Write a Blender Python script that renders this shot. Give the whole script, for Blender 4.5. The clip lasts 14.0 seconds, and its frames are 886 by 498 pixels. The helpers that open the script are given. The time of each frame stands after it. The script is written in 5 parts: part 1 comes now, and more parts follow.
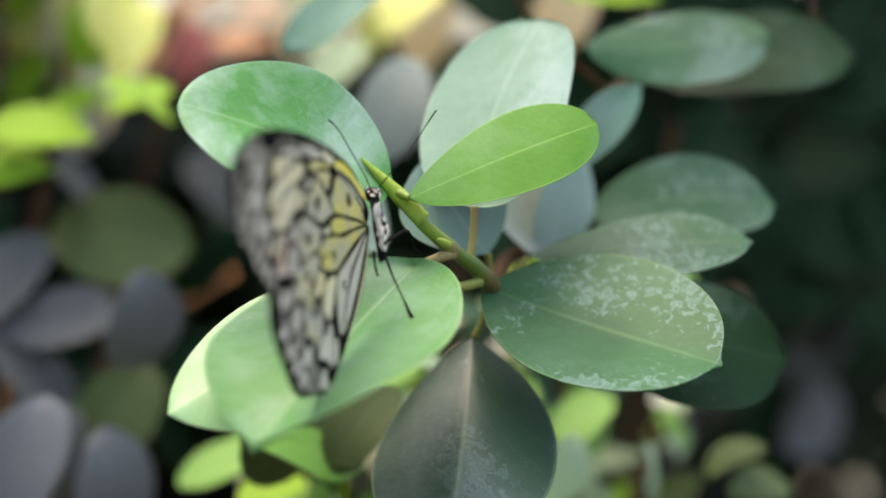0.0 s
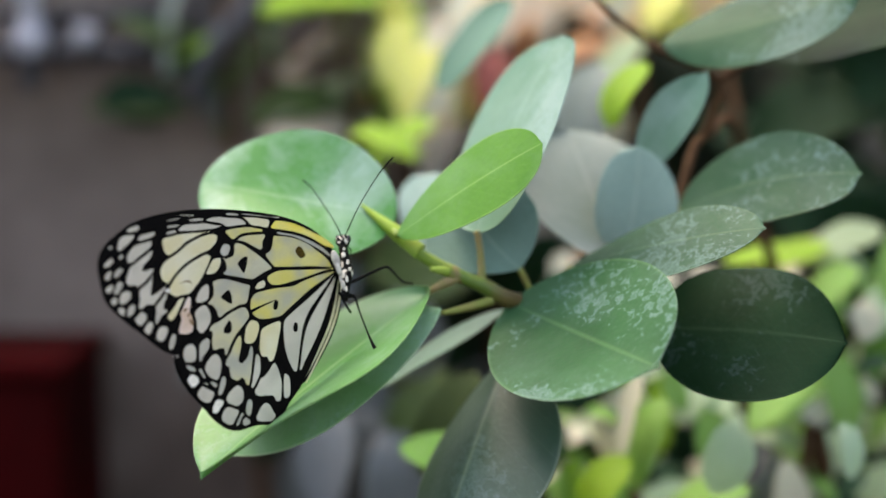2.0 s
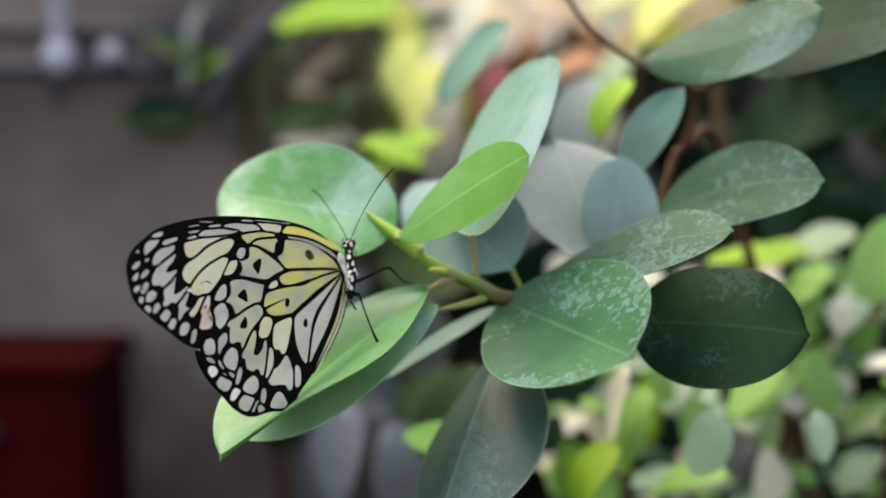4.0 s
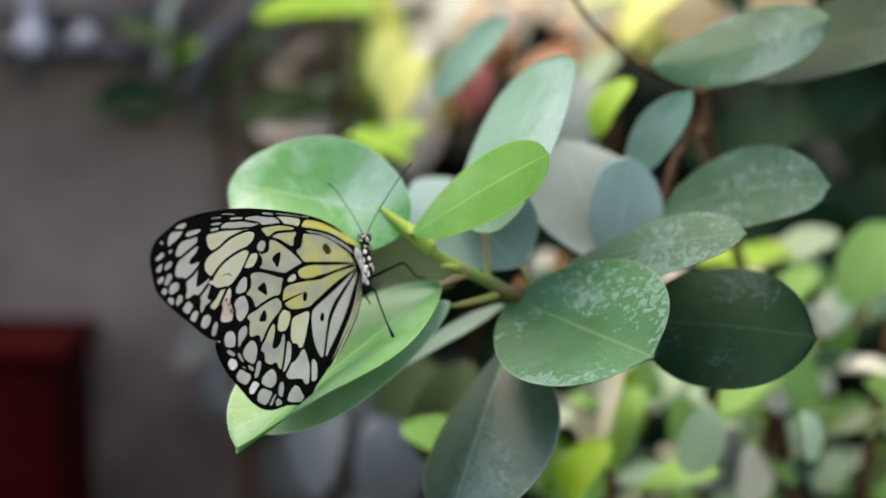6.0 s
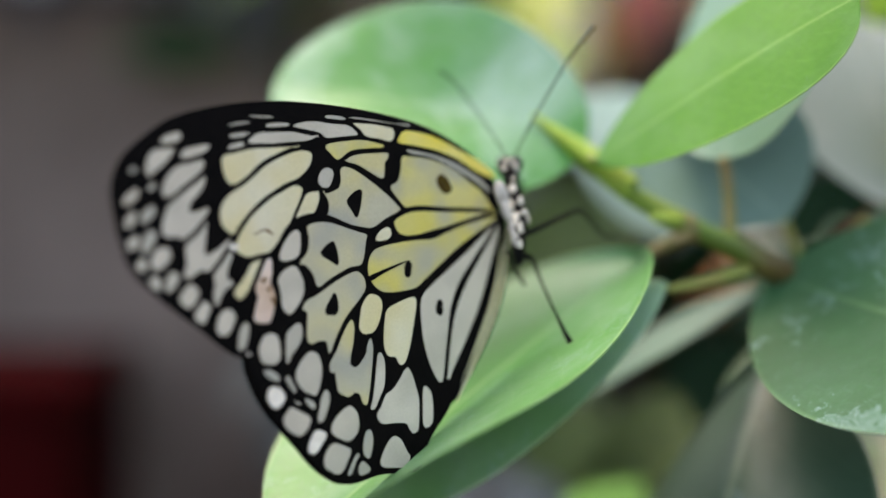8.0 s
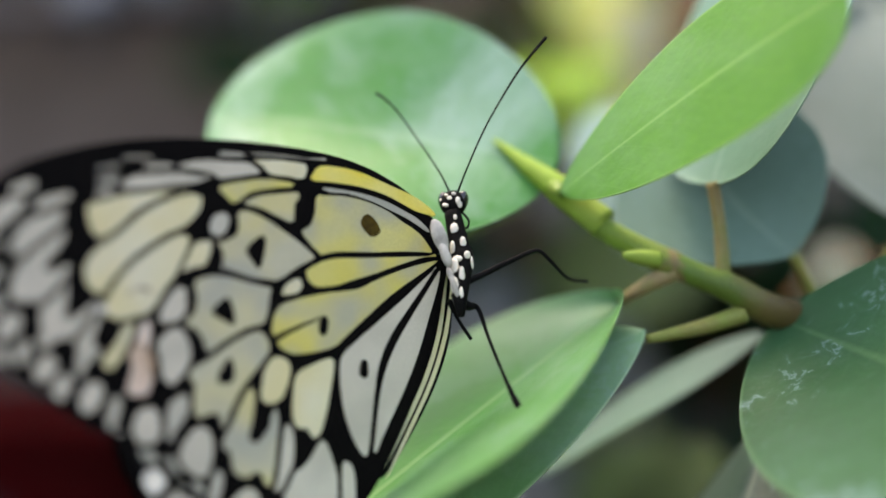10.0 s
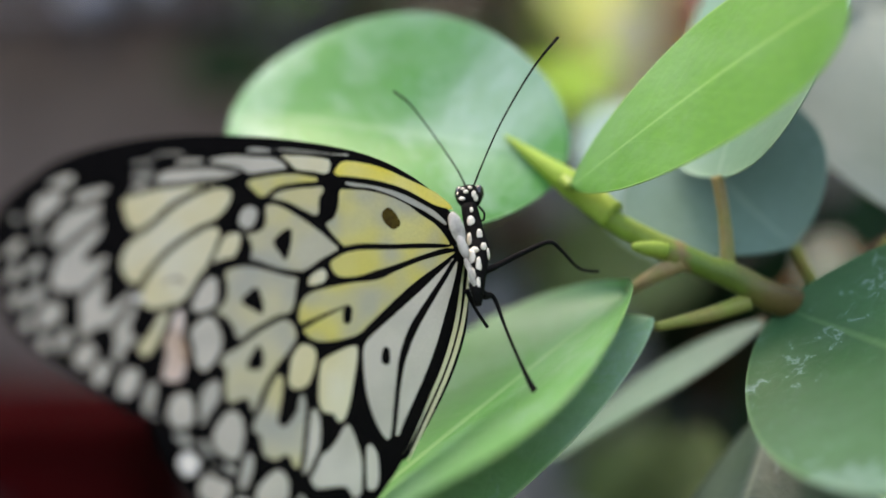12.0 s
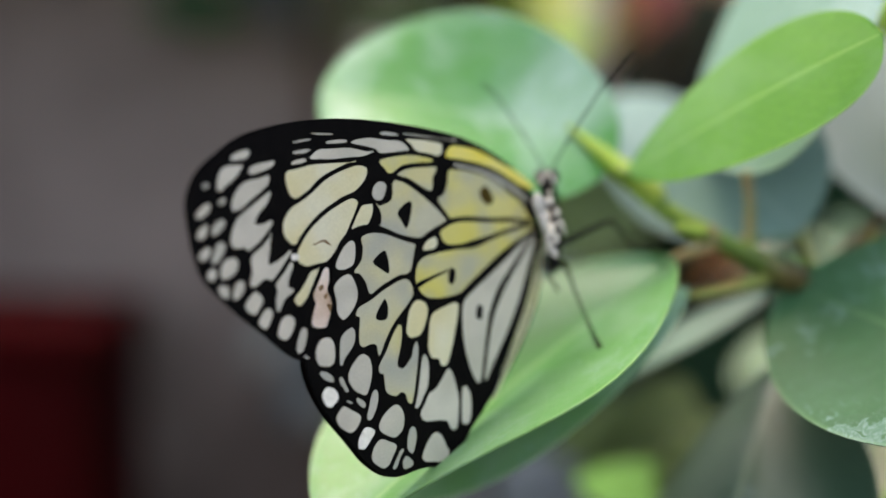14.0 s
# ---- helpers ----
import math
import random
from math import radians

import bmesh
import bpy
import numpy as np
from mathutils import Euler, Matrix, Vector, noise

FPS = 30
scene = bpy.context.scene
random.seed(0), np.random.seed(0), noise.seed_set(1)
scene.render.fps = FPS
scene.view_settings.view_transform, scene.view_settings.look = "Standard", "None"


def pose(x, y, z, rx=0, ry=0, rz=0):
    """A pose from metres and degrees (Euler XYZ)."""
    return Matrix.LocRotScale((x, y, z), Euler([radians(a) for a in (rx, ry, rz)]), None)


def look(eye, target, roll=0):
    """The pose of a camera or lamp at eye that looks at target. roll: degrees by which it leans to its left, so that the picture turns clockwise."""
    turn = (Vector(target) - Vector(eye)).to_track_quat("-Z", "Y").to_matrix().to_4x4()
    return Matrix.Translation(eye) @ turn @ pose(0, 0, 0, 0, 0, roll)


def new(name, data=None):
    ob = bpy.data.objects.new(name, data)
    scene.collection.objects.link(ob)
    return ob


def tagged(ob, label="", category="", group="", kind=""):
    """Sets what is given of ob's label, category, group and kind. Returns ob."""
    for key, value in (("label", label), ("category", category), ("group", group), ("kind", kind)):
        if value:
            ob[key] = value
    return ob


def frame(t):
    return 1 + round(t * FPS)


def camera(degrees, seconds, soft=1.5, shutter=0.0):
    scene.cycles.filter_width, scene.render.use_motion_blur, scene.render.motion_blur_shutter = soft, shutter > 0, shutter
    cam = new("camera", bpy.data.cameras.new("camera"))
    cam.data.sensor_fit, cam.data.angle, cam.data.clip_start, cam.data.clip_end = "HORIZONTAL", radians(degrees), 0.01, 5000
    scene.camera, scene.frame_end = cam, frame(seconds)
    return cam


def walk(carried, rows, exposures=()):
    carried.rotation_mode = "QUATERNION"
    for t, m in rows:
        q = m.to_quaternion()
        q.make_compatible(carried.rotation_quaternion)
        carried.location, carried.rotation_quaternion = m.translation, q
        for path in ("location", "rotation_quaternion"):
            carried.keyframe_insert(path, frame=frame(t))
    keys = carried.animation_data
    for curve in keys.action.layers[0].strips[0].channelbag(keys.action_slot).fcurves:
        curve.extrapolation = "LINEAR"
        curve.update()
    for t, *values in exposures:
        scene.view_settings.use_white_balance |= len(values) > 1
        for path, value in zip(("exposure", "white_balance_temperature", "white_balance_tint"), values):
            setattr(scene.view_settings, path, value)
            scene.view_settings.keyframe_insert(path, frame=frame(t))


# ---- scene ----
EXPOSURE, KELVIN, TINT = 2.4, 8400, 16
cam = camera(32.0, 14.0, soft=1.8, shutter=0.0)
# seconds, place and turn of the hand-held camera
PATH = [
    (0, -0.1880, -0.3738, 1.2594, 87.08, -9.44, -29.20),
    (0.3, -0.1464, -0.4176, 1.2772, 86.00, -7.36, -21.36),
    (0.5, -0.1256, -0.4437, 1.2930, 83.60, -6.48, -16.61),
    (0.6, -0.1127, -0.4527, 1.2863, 84.32, -5.77, -14.62),
    (0.9, -0.0846, -0.4692, 1.2889, 83.80, -3.76, -10.64),
    (1, -0.0697, -0.4762, 1.3016, 82.45, -3.85, -8.66),
    (1.2, -0.0398, -0.4877, 1.3003, 83.20, -2.83, -5.94),
    (1.5, -0.0016, -0.4930, 1.3156, 81.98, -1.35, -2.25),
    (1.6, 0.0037, -0.4904, 1.3197, 81.59, -1.28, -1.63),
    (2, 0.0469, -0.4676, 1.3083, 82.52, 0.84, 1.83),
    (2.2, 0.0617, -0.4582, 1.3043, 82.86, 1.65, 3.22),
    (4.3, 0.0536, -0.5158, 1.3143, 82.60, 1.04, 2.18),
    (4.5, 0.0460, -0.5115, 1.3148, 82.48, 0.63, 0.87),
    (5, 0.0370, -0.5094, 1.3193, 82.00, -0.01, -0.19),
    (5.5, 0.0319, -0.5131, 1.3200, 81.96, -0.32, -0.41),
    (6, 0.0204, -0.5147, 1.3165, 82.25, -0.40, -0.68),
    (6.2, -0.0003, -0.4923, 1.3090, 82.04, -0.20, -1.46),
    (6.5, -0.0293, -0.3427, 1.2864, 83.51, -0.96, -4.41),
    (6.7, -0.0339, -0.2994, 1.2748, 84.14, -1.66, -3.55),
    (7, -0.0356, -0.2830, 1.2715, 83.34, -1.32, -4.07),
    (7.2, -0.0251, -0.2891, 1.2655, 84.02, -0.36, -1.58),
    (9.3, 0.0193, -0.2629, 1.2659, 83.49, 1.44, 5.82),
    (9.5, 0.0251, -0.2566, 1.2665, 83.70, 1.80, 6.87),
    (10, 0.0390, -0.2445, 1.2679, 84.10, 2.63, 9.21),
    (10.5, 0.0387, -0.2447, 1.2689, 84.38, 2.92, 9.32),
    (11, 0.0391, -0.2474, 1.2659, 84.88, 3.22, 9.17),
    (11.5, 0.0351, -0.2515, 1.2678, 84.60, 3.07, 8.90),
    (12, 0.0351, -0.2552, 1.2674, 84.17, 2.85, 8.57),
    (12.5, 0.0262, -0.2648, 1.2683, 83.45, 2.16, 7.36),
    (13, 0.0061, -0.2781, 1.2715, 82.65, 1.45, 5.21),
    (13.5, -0.0025, -0.2921, 1.2789, 81.74, 0.34, 4.22),
    (14, -0.0057, -0.3033, 1.2821, 81.23, -1.08, 2.84),
]
walk(cam, [(t, pose(x, y, z, rx, ry, rz)) for t, x, y, z, rx, ry, rz in PATH], exposures=[(0.0, EXPOSURE, KELVIN, TINT), (14.0, EXPOSURE, KELVIN, TINT)])

# ---- light: soft daylight from above, thin cloud ----
world = bpy.data.worlds.new("sky")
world.use_nodes = True
scene.world = world
wn = world.node_tree.nodes
sky = wn.new("ShaderNodeTexSky")
sky.sky_type, sky.sun_disc = "NISHITA", False
sky.air_density, sky.dust_density, sky.ozone_density = 1.0, 2.0, 0.5
sky.sun_elevation, sky.sun_rotation = radians(70), radians(-52)
wn["Background"].inputs["Strength"].default_value = 0.15
world.node_tree.links.new(sky.outputs["Color"], wn["Background"].inputs["Color"])
sun = new("sun", bpy.data.lights.new("sun", "SUN"))
sun.data.energy, sun.data.angle, sun.data.color = 0.5, radians(30), (0.96, 0.98, 1.0)
sun.matrix_world = look((-0.9, 0.7, 4.3), (0.0, 0.0, 1.2))


# ---- materials ----
def nodes_of(name):
    m = bpy.data.materials.new(name)
    m.use_nodes = True
    nt = m.node_tree
    return m, nt, nt.nodes["Principled BSDF"], nt.nodes["Material Output"]


def node(nt, kind, links=None, operation=None):
    n = nt.nodes.new(kind)
    if operation:
        n.operation = operation
    for key, value in (links or {}).items():
        if isinstance(value, bpy.types.NodeSocket):
            nt.links.new(value, n.inputs[key])
        else:
            n.inputs[key].default_value = value
    return n


def ramp(nt, fac, stops):
    r = node(nt, "ShaderNodeValToRGB", {"Fac": fac})
    while len(r.color_ramp.elements) < len(stops):
        r.color_ramp.elements.new(0.5)
    for e, (p, c) in zip(r.color_ramp.elements, stops):
        e.position, e.color = p, (*c, 1) if len(c) == 3 else c
    return r.outputs["Color"]


def grey(v):
    return (v, v, v)


def mixed(nt, fac, a, b, how="MIX"):
    m = node(nt, "ShaderNodeMix")
    m.data_type, m.blend_type = "RGBA", how
    for k, v in ((0, fac), (6, a), (7, b)):
        if isinstance(v, bpy.types.NodeSocket):
            nt.links.new(v, m.inputs[k])
        else:
            m.inputs[k].default_value = v if k == 0 else (*v, 1)
    return m.outputs[2]


def leaf_material(name, base, other, rib, marks=0.0, rough=0.36, clear=0.25, spec=0.5, veins=0.35, sheen_film=0.0, margin=0.0):
    """A leathery leaf: mottled green, paler midrib and side veins, dried water marks, painted rim highlight and sheen.
    """
    m, nt, bsdf, out = nodes_of(name)
    uv = node(nt, "ShaderNodeUVMap")
    sep = node(nt, "ShaderNodeSeparateXYZ", {"Vector": uv.outputs["UV"]})
    obj = node(nt, "ShaderNodeTexCoord").outputs["Object"]
    info = node(nt, "ShaderNodeObjectInfo")
    shift = node(nt, "ShaderNodeVectorMath", {0: obj}, operation="ADD")
    nt.links.new(info.outputs["Random"], shift.inputs[1])
    big = node(nt, "ShaderNodeTexNoise", {"Vector": shift.outputs[0], "Scale": 45.0, "Detail": 3.0})
    fine = node(nt, "ShaderNodeTexNoise", {"Vector": shift.outputs[0], "Scale": 700.0, "Detail": 3.0})
    col = mixed(nt, ramp(nt, big.outputs["Fac"], [(0.35, grey(0)), (0.68, grey(1))]), base, other)
    col = mixed(nt, 0.14, col, ramp(nt, fine.outputs["Fac"], [(0.3, grey(0.35)), (0.7, grey(1.0))]), "MULTIPLY")
    # distance from the midrib
    off = node(nt, "ShaderNodeMath", {0: sep.outputs["Y"], 1: 0.5}, operation="SUBTRACT")
    off = node(nt, "ShaderNodeMath", {0: off.outputs[0]}, operation="ABSOLUTE").outputs[0]
    slant = node(nt, "ShaderNodeMath", {0: off, 1: 0.55}, operation="MULTIPLY")
    slant = node(nt, "ShaderNodeMath", {0: sep.outputs["X"], 1: slant.outputs[0]}, operation="SUBTRACT")
    slant = node(nt, "ShaderNodeMath", {0: slant.outputs[0], 1: 15.0}, operation="MULTIPLY")
    wob = node(nt, "ShaderNodeMath", {0: big.outputs["Fac"], 1: slant.outputs[0]}, operation="ADD")
    saw = node(nt, "ShaderNodeMath", {0: wob.outputs[0], 1: 1.0}, operation="PINGPONG")
    side = ramp(nt, saw.outputs[0], [(0.0, grey(1)), (0.09, grey(0))])
    col = mixed(nt, node(nt, "ShaderNodeMath", {0: side, 1: veins}, operation="MULTIPLY").outputs[0], col, rib)
    mid = ramp(nt, off, [(0.0, grey(0.7)), (0.008, grey(0.5)), (0.020, grey(0))])
    col = mixed(nt, mid, col, rib)
    # pale rim: the highlight along the leaf's edge is painted in
    rim = ramp(nt, off, [(0.482, grey(0)), (0.494, grey(0.75))])
    col = mixed(nt, rim, col, rib)
    roughness = ramp(nt, fine.outputs["Fac"], [(0.3, grey(rough)), (0.7, grey(rough + 0.12))])
    if marks:
        warp = node(nt, "ShaderNodeTexNoise", {"Vector": shift.outputs[0], "Scale": 330.0, "Detail": 5.0, "Roughness": 0.62, "Distortion": 0.9})
        area = node(nt, "ShaderNodeTexNoise", {"Vector": shift.outputs[0], "Scale": 28.0, "Detail": 1.0})
        both = node(nt, "ShaderNodeMath", {0: warp.outputs["Fac"], 1: area.outputs["Fac"]}, operation="ADD")
        half = node(nt, "ShaderNodeMath", {0: both.outputs[0], 1: 0.5}, operation="MULTIPLY").outputs[0]
        if margin:
            # drops dry towards the tip and the margin
            outer = node(nt, "ShaderNodeMath", {0: sep.outputs["X"], 1: off}, operation="MULTIPLY").outputs[0]
            outer = node(nt, "ShaderNodeMath", {0: outer, 1: 0.17}, operation="SUBTRACT").outputs[0]
            half = node(nt, "ShaderNodeMath", {0: outer, 1: margin, 2: half}, operation="MULTIPLY_ADD").outputs[0]
        lime = ramp(nt, half, [(0.50, grey(marks * 0.05)), (0.565, grey(marks * 0.14)), (0.59, grey(marks)), (0.615, grey(marks * 0.3)), (0.68, grey(marks * 0.7))])
        col = mixed(nt, lime, col, (0.34, 0.49, 0.52))
        roughness = mixed(nt, lime, roughness, grey(0.7))
    if sheen_film:
        # bluish-white film: dried residue together with sky sheen painted into the colour
        dried = node(nt, "ShaderNodeTexNoise", {"Vector": shift.outputs[0], "Scale": 30.0, "Detail": 6.0, "Roughness": 0.58, "Distortion": 0.5})
        dried = ramp(nt, dried.outputs["Fac"], [(0.44, grey(sheen_film * 0.08)), (0.53, grey(sheen_film * 0.5)), (0.64, grey(sheen_film))])
        col = mixed(nt, dried, col, (0.48, 0.60, 0.59))
    nt.links.new(col, bsdf.inputs["Base Color"])
    nt.links.new(roughness, bsdf.inputs["Roughness"])
    bsdf.inputs["Specular IOR Level"].default_value = spec
    soft_rib = node(nt, "ShaderNodeMath", {0: side, 1: veins}, operation="MULTIPLY")
    hgt = node(nt, "ShaderNodeMath", {0: soft_rib.outputs[0], 1: fine.outputs["Fac"]}, operation="SUBTRACT")
    uneven = node(nt, "ShaderNodeBump", {"Height": big.outputs["Fac"], "Strength": 0.35, "Distance": 0.0022})
    bump = node(nt, "ShaderNodeBump", {"Height": hgt.outputs[0], "Strength": 0.3, "Distance": 0.0003, "Normal": uneven.outputs["Normal"]})
    nt.links.new(bump.outputs["Normal"], bsdf.inputs["Normal"])
    if clear:
        tr = node(nt, "ShaderNodeBsdfTranslucent", {"Color": col})
        mix = node(nt, "ShaderNodeMixShader", {0: clear, 1: bsdf.outputs[0], 2: tr.outputs[0]})
        nt.links.new(mix.outputs[0], out.inputs["Surface"])
    return m


def plain(name, a, b, scale=60.0, rough=0.6, spec=0.4, bump=0.0, metal=0.0, clear=0.0):
    """A surface of two mottled tones, with fine grain."""
    m, nt, bsdf, out = nodes_of(name)
    obj = node(nt, "ShaderNodeTexCoord").outputs["Object"]
    n1 = node(nt, "ShaderNodeTexNoise", {"Vector": obj, "Scale": scale, "Detail": 5.0, "Roughness": 0.6})
    n2 = node(nt, "ShaderNodeTexNoise", {"Vector": obj, "Scale": scale * 9, "Detail": 3.0})
    col = mixed(nt, ramp(nt, n1.outputs["Fac"], [(0.36, grey(0)), (0.66, grey(1))]), a, b)
    col = mixed(nt, 0.3, col, ramp(nt, n2.outputs["Fac"], [(0.3, grey(0.5)), (0.7, grey(1.0))]), "MULTIPLY")
    nt.links.new(col, bsdf.inputs["Base Color"])
    bsdf.inputs["Roughness"].default_value, bsdf.inputs["Specular IOR Level"].default_value, bsdf.inputs["Metallic"].default_value = rough, spec, metal
    if bump:
        b_ = node(nt, "ShaderNodeBump", {"Height": n2.outputs["Fac"], "Strength": 0.5, "Distance": bump})
        nt.links.new(b_.outputs["Normal"], bsdf.inputs["Normal"])
    if clear:
        tr = node(nt, "ShaderNodeBsdfTranslucent", {"Color": col})
        mix = node(nt, "ShaderNodeMixShader", {0: clear, 1: bsdf.outputs[0], 2: tr.outputs[0]})
        nt.links.new(mix.outputs[0], out.inputs["Surface"])
    return m


YOUNG = leaf_material("leaf_young", (0.070, 0.250, 0.018), (0.095, 0.290, 0.030), (0.20, 0.40, 0.09), 0.05, 0.36, 0.3, spec=0.22, veins=0.08, sheen_film=0.08)
FRESH = leaf_material("leaf_fresh", (0.086, 0.305, 0.062), (0.118, 0.345, 0.096), (0.25, 0.46, 0.18), 0.20, 0.36, 0.40, spec=0.40, veins=0.10, sheen_film=0.22)
# lighter copy of FRESH: light on the lower leaf is put into the colour
FRESH_LIT = leaf_material("leaf_fresh_lit", (0.155, 0.37, 0.125), (0.20, 0.42, 0.17), (0.36, 0.55, 0.28), 0.25, 0.36, 0.08, spec=0.35, veins=0.10, sheen_film=0.25)
GLOSSY = leaf_material("leaf_glossy", (0.034, 0.205, 0.024), (0.052, 0.240, 0.040), (0.13, 0.30, 0.115), 0.12, 0.32, 0.18, spec=0.26, veins=0.05, sheen_film=0.42)
MARKED = leaf_material("leaf_marked", (0.014, 0.078, 0.019), (0.023, 0.104, 0.030), (0.060, 0.150, 0.052), 0.30, 0.38, 0.12, spec=0.13, veins=0.05, sheen_film=0.04, margin=0.30)
GREEN = leaf_material("leaf_green", (0.013, 0.058, 0.024), (0.022, 0.078, 0.033), (0.055, 0.120, 0.055), 0.20, 0.40, 0.1, spec=0.09, veins=0.07, sheen_film=0.04, margin=0.2)
# near-black green: shade among the foliage is put into the colour
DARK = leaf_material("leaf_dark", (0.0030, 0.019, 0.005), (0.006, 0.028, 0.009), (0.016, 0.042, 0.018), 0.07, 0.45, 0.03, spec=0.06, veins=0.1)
# pale bluish green: gloss of the sky is put into the colour
PALE = leaf_material("leaf_pale", (0.115, 0.255, 0.165), (0.155, 0.295, 0.205), (0.20, 0.345, 0.25), 0.3, 0.40, 0.2, spec=0.2, veins=0.12, sheen_film=0.22)
GREYED = leaf_material("leaf_greyed", (0.22, 0.275, 0.230), (0.28, 0.325, 0.28), (0.31, 0.36, 0.31), 0.2, 0.42, 0.15, spec=0.15)
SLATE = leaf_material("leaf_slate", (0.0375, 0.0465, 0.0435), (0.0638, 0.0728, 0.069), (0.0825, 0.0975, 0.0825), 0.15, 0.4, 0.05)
FRESH_GREY = leaf_material("leaf_fresh_grey", (0.105, 0.200, 0.150), (0.140, 0.240, 0.185), (0.22, 0.32, 0.24), 0.1, 0.42, 0.08, spec=0.22, veins=0.1)
BLUISH = leaf_material("leaf_bluish", (0.22, 0.345, 0.28), (0.27, 0.395, 0.325), (0.32, 0.43, 0.36), 0.1, 0.42, 0.10, spec=0.25, veins=0.1)
SLATE_PALE = leaf_material("leaf_slate_pale", (0.115, 0.135, 0.140), (0.155, 0.175, 0.180), (0.19, 0.21, 0.20), 0.15, 0.4, 0.05)
DULL = leaf_material("leaf_dull", (0.018, 0.056, 0.026), (0.034, 0.078, 0.038), (0.12, 0.17, 0.10), 0.14, 0.34, 0.05, spec=0.42, veins=0.1, sheen_film=0.08)
OLIVE = leaf_material("leaf_olive", (0.046, 0.083, 0.014), (0.064, 0.108, 0.024), (0.10, 0.15, 0.05), 0.1, 0.42, 0.15, spec=0.3)
LIME = leaf_material("leaf_lime", (0.28, 0.54, 0.025), (0.36, 0.60, 0.05), (0.46, 0.66, 0.14), 0.0, 0.4, 0.5)
# yellow, cream, orange: sunlit spots and bright gaps are put into leaf colour
YELLOW = leaf_material("leaf_yellow", (0.80, 0.84, 0.16), (0.86, 0.86, 0.40), (0.85, 0.82, 0.5), 0.0, 0.4, 0.5)
CREAM = leaf_material("leaf_cream", (0.88, 0.78, 0.52), (0.85, 0.66, 0.38), (0.88, 0.8, 0.6), 0.0, 0.4, 0.5)
ORANGE = leaf_material("leaf_orange", (0.72, 0.30, 0.10), (0.82, 0.46, 0.20), (0.82, 0.5, 0.3), 0.0, 0.4, 0.3)
RED = leaf_material("leaf_red", (0.42, 0.08, 0.07), (0.55, 0.16, 0.12), (0.55, 0.25, 0.2), 0.0, 0.4, 0.3)
MINT = leaf_material("leaf_mint", (0.48, 0.70, 0.42), (0.62, 0.78, 0.58), (0.66, 0.78, 0.6), 0.0, 0.38, 0.4)
# near-white leaf colour stands for overexposed sunlit spots
WHITISH = leaf_material("leaf_whitish", (0.82, 0.84, 0.66), (0.86, 0.84, 0.72), (0.85, 0.85, 0.7), 0.0, 0.4, 0.5)
SAND = leaf_material("leaf_sand", (0.50, 0.42, 0.34), (0.60, 0.52, 0.43), (0.6, 0.54, 0.45), 0.0, 0.5, 0.3, spec=0.2)
SPRING = leaf_material("leaf_spring", (0.24, 0.52, 0.10), (0.34, 0.60, 0.19), (0.44, 0.64, 0.28), 0.0, 0.42, 0.45, spec=0.3)
SAGE = leaf_material("leaf_sage", (0.30, 0.43, 0.25), (0.40, 0.52, 0.34), (0.44, 0.54, 0.36), 0.0, 0.5, 0.35, spec=0.2)
STEM = plain("stem_green", (0.150, 0.250, 0.030), (0.200, 0.270, 0.045), 120, 0.45, 0.3, bump=0.0002, clear=0.1)
TAN_STALK = plain("stalk_tan", (0.31, 0.235, 0.115), (0.22, 0.245, 0.07), 120, 0.5, 0.2, bump=0.0001)
STALK = plain("stalk_green", (0.20, 0.25, 0.055), (0.22, 0.20, 0.06), 160, 0.5, 0.2, bump=0.0001)
BARK = plain("bark", (0.050, 0.027, 0.013), (0.095, 0.052, 0.025), 90, 0.8, 0.12, bump=0.0008)
SHEATH = plain("sheath_lime", (0.27, 0.42, 0.055), (0.33, 0.46, 0.085), 60, 0.5, 0.2, clear=0.25)
BLACK = plain("wing_black", (0.00175, 0.0014, 0.0014), (0.0035, 0.0028, 0.00245), 300, 0.7, 0.04, bump=0.00005)
RUST = plain("wing_rust", (0.30, 0.16, 0.06), (0.12, 0.07, 0.03), 1500, 0.6)
BROWN = plain("wing_brown", (0.035, 0.020, 0.003), (0.075, 0.048, 0.006), 1400, 0.7, 0.1)
HAIR = plain("body_black", (0.003, 0.003, 0.003), (0.008, 0.0075, 0.007), 1200, 0.75, 0.05, bump=0.0001)
DOT = plain("body_white", (0.68, 0.62, 0.50), (0.82, 0.76, 0.64), 900, 0.7)
EYE = plain("eye_black", (0.008, 0.008, 0.010), (0.02, 0.018, 0.016), 400, 0.12, 0.6)


